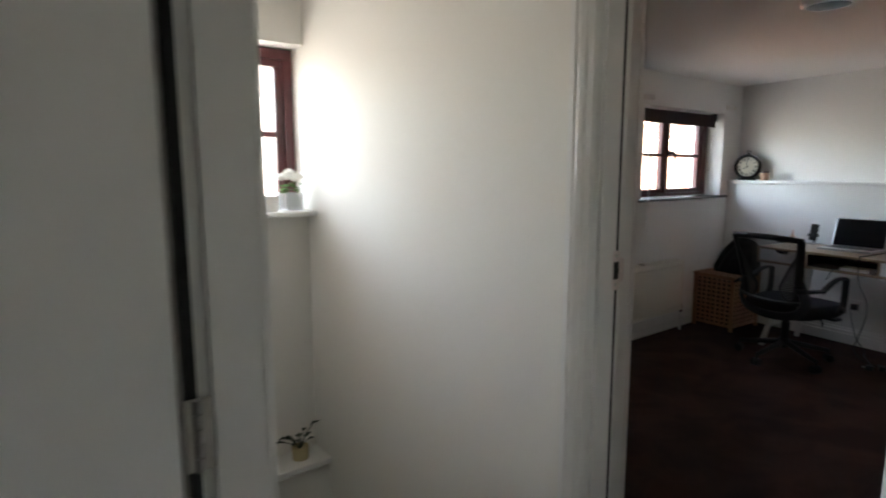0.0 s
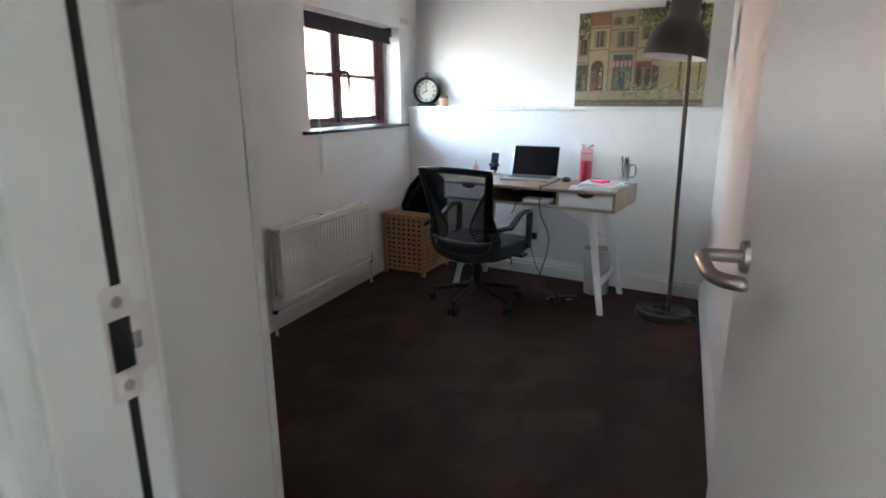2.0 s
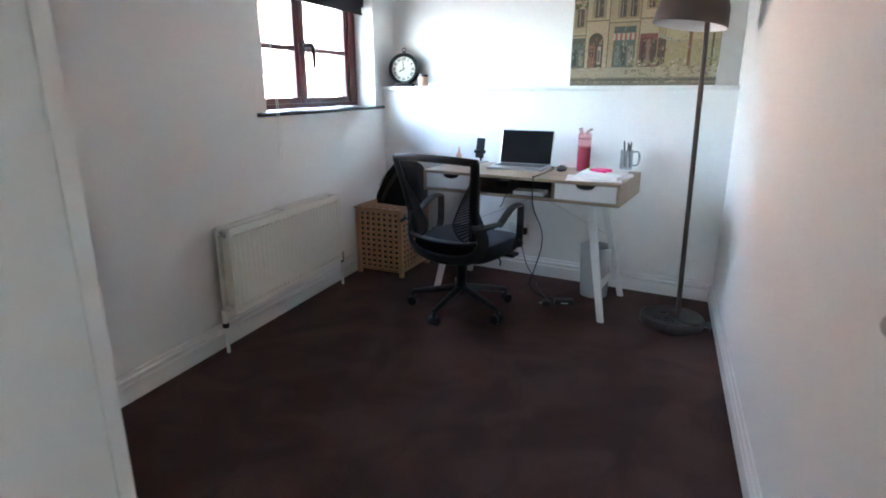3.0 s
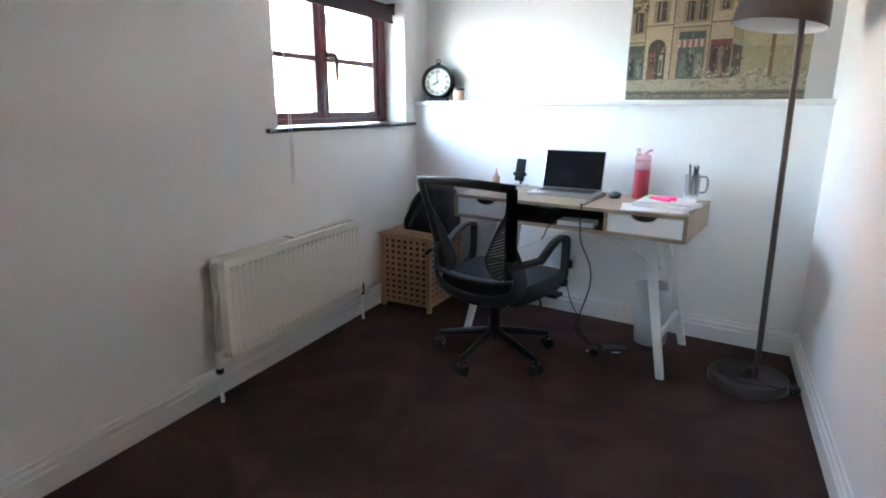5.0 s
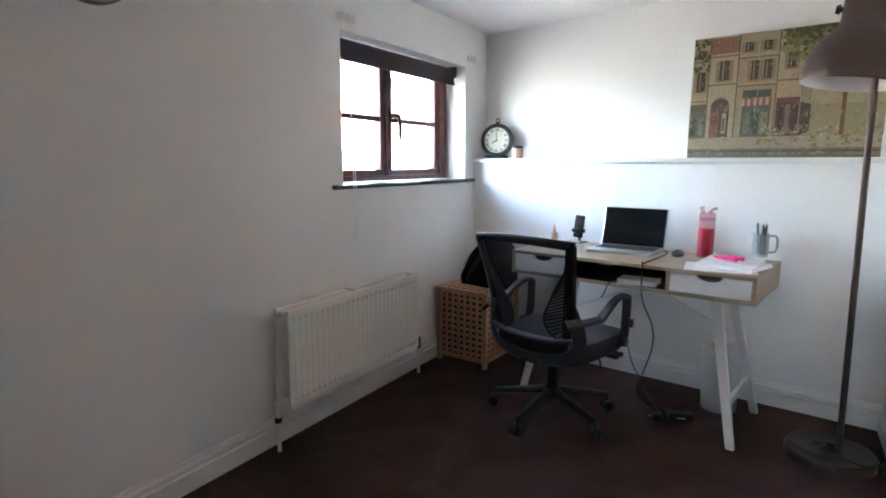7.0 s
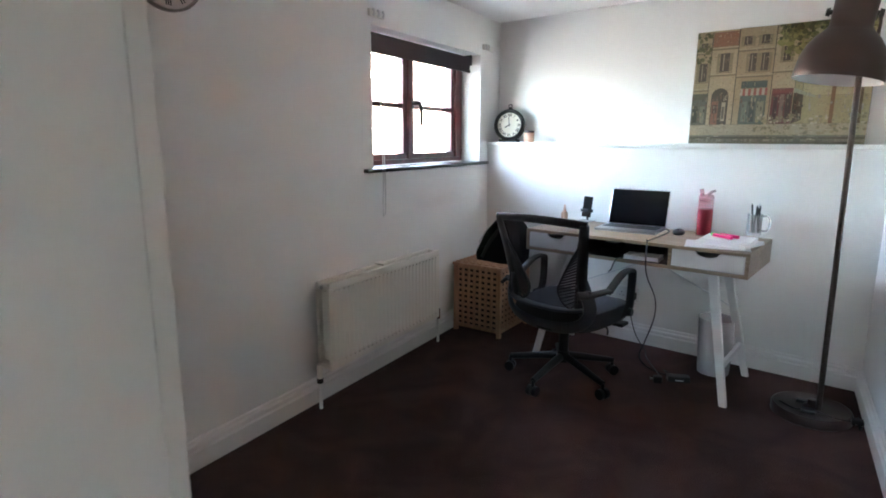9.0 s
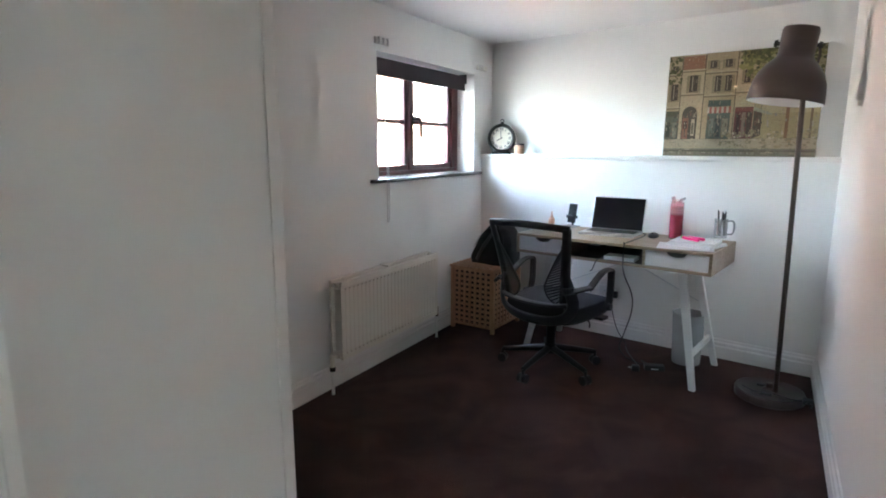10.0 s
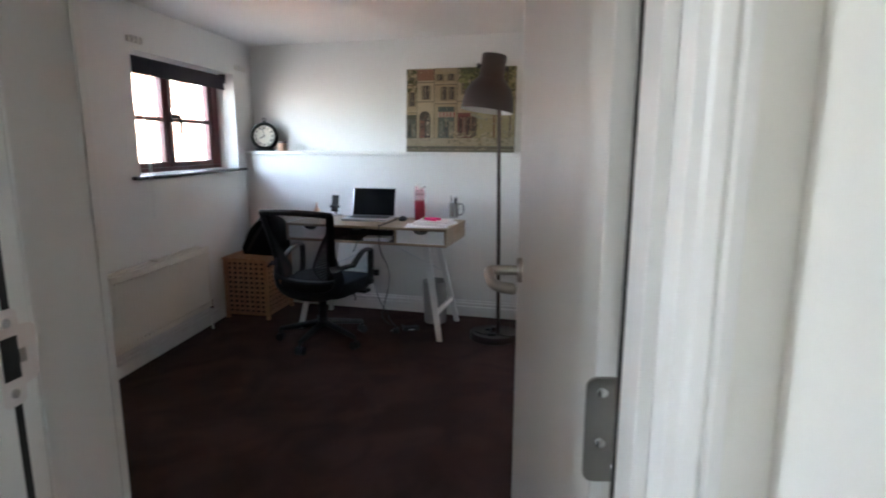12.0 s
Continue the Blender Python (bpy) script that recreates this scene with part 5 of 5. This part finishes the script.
def office_chair():
    """Local x is the way the chair faces."""
    d = thing("office_chair", pose(4.190, 1.617, 0.0, 0, 0, -13), "black mesh-back swivel office chair with grey seat and looped arms", "office chair")
    foot = Matrix.Translation((0, 0.026, 0))
    for k in range(5):
        a = radians(182 + 72 * k)
        c, s = math.cos(a), math.sin(a)
        bm = B()
        pts = [(0.03 * c, 0.03 * s, 0.125), (0.12 * c, 0.12 * s, 0.110), (0.22 * c, 0.22 * s, 0.090), (0.285 * c, 0.285 * s, 0.078)]
        tube(bm, pts, (0.021, 0.014), 10, n=4)
        leg = part("leg", bm, M_BLACK, d, smooth=True)
        leg.matrix_local = foot
        bm = B()
        cx, cy = 0.285 * c, 0.285 * s
        cyl(bm, (cx, cy, 0.05), (cx, cy, 0.078), 0.008, seg=10)
        for w in (-0.016, 0.016):
            px, py = -s * w, c * w
            cyl(bm, (cx + px - s * 0.009, cy + py + c * 0.009, 0.0262), (cx + px + s * 0.009, cy + py - c * 0.009, 0.0262), 0.026, seg=24)
        part("castor", bm, M_BLACK, leg, smooth=True)
    bm = B()
    cyl(bm, (0, 0, 0.10), (0, 0, 0.155), 0.036, 0.030, seg=24), cyl(bm, (0, 0, 0.155), (0, 0, 0.27), 0.026, seg=24), cyl(bm, (0, 0, 0.27), (0, 0, 0.34), 0.018, seg=20)
    part("gas_column", bm, M_BLACK, d, smooth=True).matrix_local = foot
    part("mechanism", simple_bm([(-0.10, 0.12, -0.065, 0.085, 0.305, 0.345)], 0.01), M_BLACK, d)
    bm = B()
    tube(bm, [(0.02, -0.07, 0.345), (0.02, -0.15, 0.335), (0.02, -0.20, 0.325), (0.02, -0.205, 0.29)], 0.0045, 8)
    part("height_lever", bm, M_BLACK, d, smooth=True)
    # seat
    bm = B()
    out = [(0.245, -0.19), (0.255, 0.0), (0.245, 0.19), (0.19, 0.235), (0.0, 0.24), (-0.17, 0.215), (-0.215, 0.15), (-0.225, 0.0), (-0.215, -0.15), (-0.17, -0.215), (0.0, -0.24), (0.19, -0.235)]
    ring = smooth_path([(x, y, 0) for x, y in out + out[:1]], 4)[:-1]
    levels = ((0.94, 0.352), (0.99, 0.364), (1.0, 0.384), (1.0, 0.415), (0.975, 0.432), (0.90, 0.440), (0.6, 0.443), (0.3, 0.440))
    rows = [[bm.verts.new((p.x * k, p.y * k, z - (0.018 * max(0, p.x * k - 0.15) / 0.1 if z > 0.38 else 0))) for p in ring] for k, z in levels]
    for ra, rb in zip(rows, rows[1:]):
        for i in range(len(ring)):
            j = (i + 1) % len(ring)
            bm.faces.new((ra[i], ra[j], rb[j], rb[i]))
    bm.faces.new(rows[-1]), bm.faces.new(rows[0][::-1])
    seat = part("seat", bm, M_FABRIC, d, "dark grey fabric seat pad", smooth=True)
    bm = B()
    slab(bm, [(p.x * 0.93, p.y * 0.93) for p in ring], 0.3455, 0.3515)
    part("seat_shell", bm, M_BLACK, d)
    # the back: height z against half width and set-back
    prof = [(0.450, 0.178, -0.205), (0.53, 0.186, -0.222), (0.60, 0.194, -0.238), (0.68, 0.205, -0.256), (0.76, 0.217, -0.275), (0.84, 0.229, -0.298), (0.872, 0.233, -0.305)]

    def at(z):
        for (za, wa, xa), (zb, wb, xb) in zip(prof, prof[1:]):
            if za <= z <= zb:
                t = (z - za) / (zb - za)
                return wa + (wb - wa) * t, xa + (xb - xa) * t
        return (prof[0][1], prof[0][2]) if z < prof[0][0] else (prof[-1][1], prof[-1][2])

    def bow(y):
        return -0.022 * (1 - (y / 0.22) ** 2)

    for s in (-1, 1):
        bm = B()
        pts = [(x + (0.0), s * w, z) for z, w, x in prof]
        tube(bm, pts, (0.015, 0.011), 10, n=4, flat=1.9)
        part("back_post", bm, M_BLACK, d, smooth=True)
    bm = B()
    tube(bm, [(-0.305 + bow(y) * 0.8, y, 0.872 + 0.008 * (1 - (y / 0.22) ** 2)) for y in (-0.245, -0.16, -0.08, 0, 0.08, 0.16, 0.245)], 0.019, 10, n=4, flat=0.5)
    part("top_rail", bm, M_BLACK, d, smooth=True)
    # lower yoke wrapping under the back
    bm = B()
    side_pts = [(-0.234, 0.192, 0.600), (-0.216, 0.204, 0.550), (-0.208, 0.222, 0.50), (-0.206, 0.226, 0.455), (-0.214, 0.208, 0.412), (-0.222, 0.165, 0.380), (-0.226, 0.09, 0.360)]
    strap(bm, [(x, -y, z) for x, y, z in side_pts] + [(-0.228, 0.0, 0.354)] + side_pts[::-1], 0.022, 0.060, (0.020, 0, 0.47))
    part("yoke", bm, M_GREYPL, d, "dark grey moulded plastic yoke", smooth=True)
    bm = B()
    strap(bm, [(-0.222, -0.204, 0.470), (-0.236, -0.14, 0.458), (-0.246, -0.07, 0.453), (-0.249, 0, 0.452), (-0.246, 0.07, 0.453), (-0.236, 0.14, 0.458), (-0.222, 0.204, 0.470)], 0.050, 0.014, (0.020, 0, 0.45))
    part("lower_rail", bm, M_GREYPL, d, "dark grey plastic shelf rail", smooth=True)
    bm = B()
    strap(bm, [(-0.208, -0.18, 0.418), (-0.218, -0.10, 0.408), (-0.222, 0, 0.404), (-0.218, 0.10, 0.408), (-0.208, 0.18, 0.418)], 0.012, 0.070, (0.020, 0, 0.41))
    part("rear_cover", bm, M_BLACK, d, smooth=True)
    part("spine", simple_bm([(-0.235, -0.05, -0.045, 0.045, 0.330, 0.362)], 0.01), M_BLACK, d)
    # net between the posts, in cells
    bm = B()
    nz, ny = 16, 14
    g = []
    for i in range(nz + 1):
        z = 0.460 + (0.872 - 0.460) * i / nz
        w, x = at(z)
        w -= 0.008
        g.append([bm.verts.new((x + 0.006 + bow(y0) * 0.9, y0, z)) for y0 in [w * (2 * j / ny - 1) for j in range(ny + 1)]])
    for i in range(nz):
        for j in range(ny):
            bm.faces.new((g[i][j], g[i][j + 1], g[i + 1][j + 1], g[i + 1][j]))
    part("back_net", bm, M_NET, d, "see-through black net", smooth=True)
    # slatted wings, wide at the waist and running up along the posts
    for s in (-1, 1):
        n = 22
        wing = part("wing", simple_bm([(-0.262, -0.258, min(s * 0.192, s * 0.187), max(s * 0.192, s * 0.187), 0.50, 0.80)]), M_BLACK, d, "black slatted side wing")
        for i in range(n):
            z = 0.475 + 0.315 * i / (n - 1)
            t = (z - 0.475) / 0.315
            reach = 0.098 * wing_curve(t)
            reach = max(reach, 0.012)
            w, x = at(z)
            bm = B()
            a = Vector((x - 0.004 + bow(w - 0.012) * 0.9, s * (w - 0.012), z + 0.020))
            b = Vector((x - 0.004 + bow(w - 0.012 - reach) * 0.9, s * (w - 0.012 - reach), z - 0.014))
            tube(bm, [a, (a + b) / 2, b], 0.0048, 5, n=1)
            part("slat", bm, M_BLACK, wing)
        bm = B()
        pts = []
        for i in range(n):
            z = 0.475 + 0.315 * i / (n - 1)
            t = (z - 0.475) / 0.315
            reach = 0.098 * wing_curve(t)
            w, x = at(z)
            yy = w - 0.012 - max(reach, 0.004)
            pts.append((x - 0.003 + bow(yy) * 0.9, s * yy, z - 0.012))
        tube(bm, pts, 0.006, 6, n=0)
        part("rim", bm, M_BLACK, wing, smooth=True)
    # arms
    for s in (-1, 1):
        y = s * 0.257
        bm = B()
        ring = [(-0.285, 0.549, 0.008), (-0.220, 0.547, 0.008), (-0.10, 0.546, 0.008), (-0.085, 0.548, 0.009), (0.02, 0.602, 0.010), (0.10, 0.614, 0.010), (0.132, 0.606, 0.012), (0.140, 0.585, 0.014), (0.136, 0.47, 0.014), (0.120, 0.415, 0.013), (0.085, 0.378, 0.010)]
        inset = {0: 0.050, 1: 0.022, len(ring) - 1: 0.03}
        pts = [(x, y - s * inset.get(k, 0), z) for k, (x, z, r) in enumerate(ring)]
        strap(bm, pts, 0.017, 0.040, (0.0, y, 0.44))
        arm = part("armrest", bm, M_BLACK, d, smooth=True)
        bm = B()
        cyl(bm, (0.10, y + s * 0.012, 0.405), (0.10, y + s * 0.03, 0.405), 0.022, 0.018, seg=18)
        part("knob", bm, M_BLACK, arm, smooth=True)
        bm = B()
        cyl(bm, (-0.222, s * 0.200, 0.548), (-0.222, s * 0.240, 0.548), 0.017, 0.014, seg=16)
        part("arm_socket", bm, M_BLACK, arm, smooth=True)
        part("arm_bracket", simple_bm([(0.065, 0.135, min(s * 0.10, y), max(s * 0.10, y), 0.328, 0.345)], 0.004), M_BLACK, arm)


office_chair()


# ---- ceiling lamp, strike plate, landing things ----
def ceiling_lamp():
    d = thing("ceiling_light", pose(2.90, 1.09, CEIL), "flush round ceiling light with a grey ring, switched off", "ceiling light")
    bm = B()
    lathe(bm, [(0.10, -0.001), (0.105, -0.02), (0.095, -0.03), (0.085, -0.03)], 40)
    part("ring", bm, M_TRIM, d, smooth=True)
    bm = B()
    lathe(bm, [(0.085, -0.028), (0.06, -0.033), (0, -0.035)], 40)
    part("diffuser", bm, M_GREYPL, d, smooth=True)


ceiling_lamp()


def strike_plate():
    d = thing("strike_plate", pose(1.2585, 0.9455, 1.048) @ Matrix.Diagonal((1.25, 1.0, 1.28, 1)), "pale satin steel latch strike plate on the door jamb", "strike plate")
    bm = B()
    pts = [(-0.011, -0.038), (-0.007, -0.041), (0.007, -0.041), (0.011, -0.038), (0.012, -0.026), (0.024, -0.024), (0.027, -0.021), (0.027, 0.021), (0.024, 0.024), (0.012, 0.026), (0.011, 0.038), (0.007, 0.041), (-0.007, 0.041), (-0.011, 0.038)]
    slab(bm, pts, 0, 0.0016, Matrix(((1, 0, 0, 0), (0, 0, -1, 0.0005), (0, 1, 0, 0), (0, 0, 0, 1))))
    part("plate", bm, M_PALE, d)
    part("keep_box", simple_bm([(-0.0008, 0.010, 0.0008, 0.0112, -0.030, 0.030)]), M_PALE, d)
    part("latch_hole", simple_bm([(-0.008, 0.008, -0.0022, -0.0014, -0.018, 0.018)]), M_BLACK, d)
    part("tongue", simple_bm([(0.008, 0.014, -0.004, -0.0015, -0.006, 0.006)], 0.001), M_CHROME, d)
    for z in (-0.030, 0.030):
        bm = B()
        cyl(bm, (0, -0.0012, z), (0, -0.0028, z), 0.0042, 0.0038, seg=14)
        part("screw", bm, M_CHROME, d)


strike_plate()


def flower_cube():
    d = thing("flower_vase", pose(1.075, 2.66, 1.1195, 0, 0, 12), "white artificial flowers with green leaves in a glass cube", "vase")
    part("glass_cube", simple_bm([(-0.045, 0.045, -0.045, 0.045, 0, 0.085)], 0.003), M_CLEAR, d)
    part("filling", simple_bm([(-0.030, 0.030, -0.030, 0.030, 0.008, 0.078)], 0.006), mat("grey_filling", (0.25, 0.23, 0.21), 0.8), d)
    rnd = random.Random(3)
    for k in range(26):
        a, r = rnd.uniform(0, 6.28), rnd.uniform(0.02, 0.075)
        bm = B()
        s = rnd.uniform(0.018, 0.028)
        vs = [bm.verts.new(co) for co in ((0, 0, 0), (s * 0.5, s * 0.45, 0.004), (s * 1.4, 0, -0.003), (s * 0.5, -s * 0.45, 0.004))]
        bm.faces.new(vs)
        lf = part("leaf", bm, M_LEAF, d)
        lf.matrix_local = Matrix.Translation((math.cos(a) * r * 0.6, math.sin(a) * r * 0.6, 0.095 + rnd.uniform(-0.012, 0.035))) @ Euler((rnd.uniform(-0.5, 0.5), rnd.uniform(-0.6, 0.5), a)).to_matrix().to_4x4()
    for k, (x, y, z, r) in enumerate(((0.0, 0.0, 0.155, 0.046), (-0.038, 0.01, 0.14, 0.038), (0.040, -0.008, 0.14, 0.040), (0.01, 0.036, 0.142, 0.036), (0.0, -0.036, 0.136, 0.038))):
        bm = B()
        for ring in range(4):
            for i in range(6):
                a = 6.283 * i / 6 + ring * 0.5
                t = 0.35 + ring * 0.22
                m = Matrix.Translation((x, y, z)) @ Matrix.Rotation(a, 4, "Z") @ Matrix.Rotation(t * 1.2, 4, "Y")
                co = [(0, 0, 0), (-r * 0.4, -r * 0.35, r * 0.5), (-r * 0.15, 0, r), (-r * 0.4, r * 0.35, r * 0.5)]
                bm.faces.new([bm.verts.new(m @ Vector(c)) for c in co])
        part("flower", bm, M_PETAL, d)
    d = thing("candle_pot", pose(0.965, 2.63, 1.1195), "white ceramic candle pot on the landing window sill", "candle")
    bm = B()
    lathe(bm, [(0, 0), (0.038, 0), (0.040, 0.004), (0.040, 0.072), (0.036, 0.072), (0.035, 0.06), (0, 0.06)], 28)
    part("pot", bm, M_CERAMIC, d, smooth=True)


flower_cube()


def house_plant():
    d = thing("house_plant", pose(1.045, 2.58, -0.1148), "small dark-leaved plant in a straw-coloured pot on the shelf", "plant")
    bm = B()
    lathe(bm, [(0, 0), (0.036, 0), (0.038, 0.004), (0.043, 0.075), (0.040, 0.076), (0.038, 0.066), (0, 0.064)], 28)
    part("pot", bm, M_POT, d, smooth=True)
    rnd = random.Random(8)
    for k in range(16):
        a = rnd.uniform(0, 6.28) if k > 3 else (2.9, 3.2, 0.5, 0.2)[k]
        l = rnd.uniform(0.05, 0.08) if k > 3 else (0.12, 0.10, 0.06, 0.11)[k]
        up = rnd.uniform(0.01, 0.05) if k != 3 else 0.075
        c, s = math.cos(a), math.sin(a)
        bm = B()
        tube(bm, [(0, 0, 0.062), (c * l * 0.4, s * l * 0.4, 0.085 + up * 0.6), (c * l * 0.7, s * l * 0.7, 0.09 + up)], 0.002, 5, n=3)
        part("stem", bm, M_LEAFD, d)
        bm = B()
        w = 0.014
        vs = [bm.verts.new(co) for co in ((c * l * 0.55, s * l * 0.55, 0.088 + up), (c * l * 0.8 - s * w, s * l * 0.8 + c * w, 0.096 + up), (c * l * 1.15, s * l * 1.15, 0.092 + up), (c * l * 0.8 + s * w, s * l * 0.8 - c * w, 0.096 + up))]
        bm.faces.new(vs)
        part("leaf", bm, M_LEAFD, d)


house_plant()


hp = thing("door_hinge", pose(0.183, 0.8125, 0.965), "grey steel butt hinge on the open door and its frame", "hinge")
part("plate", simple_bm([(-0.017, 0.019, -0.002, 0.002, -0.05, 0.05)], 0.0015), M_STEEL, hp)
bm = B()
for k in range(5):
    cyl(bm, (0.0, -0.004, -0.05 + k * 0.02 + 0.0007), (0.0, -0.004, -0.05 + (k + 1) * 0.02 - 0.0007), 0.006, seg=14)
part("knuckle", bm, M_HINGE, hp, smooth=True)
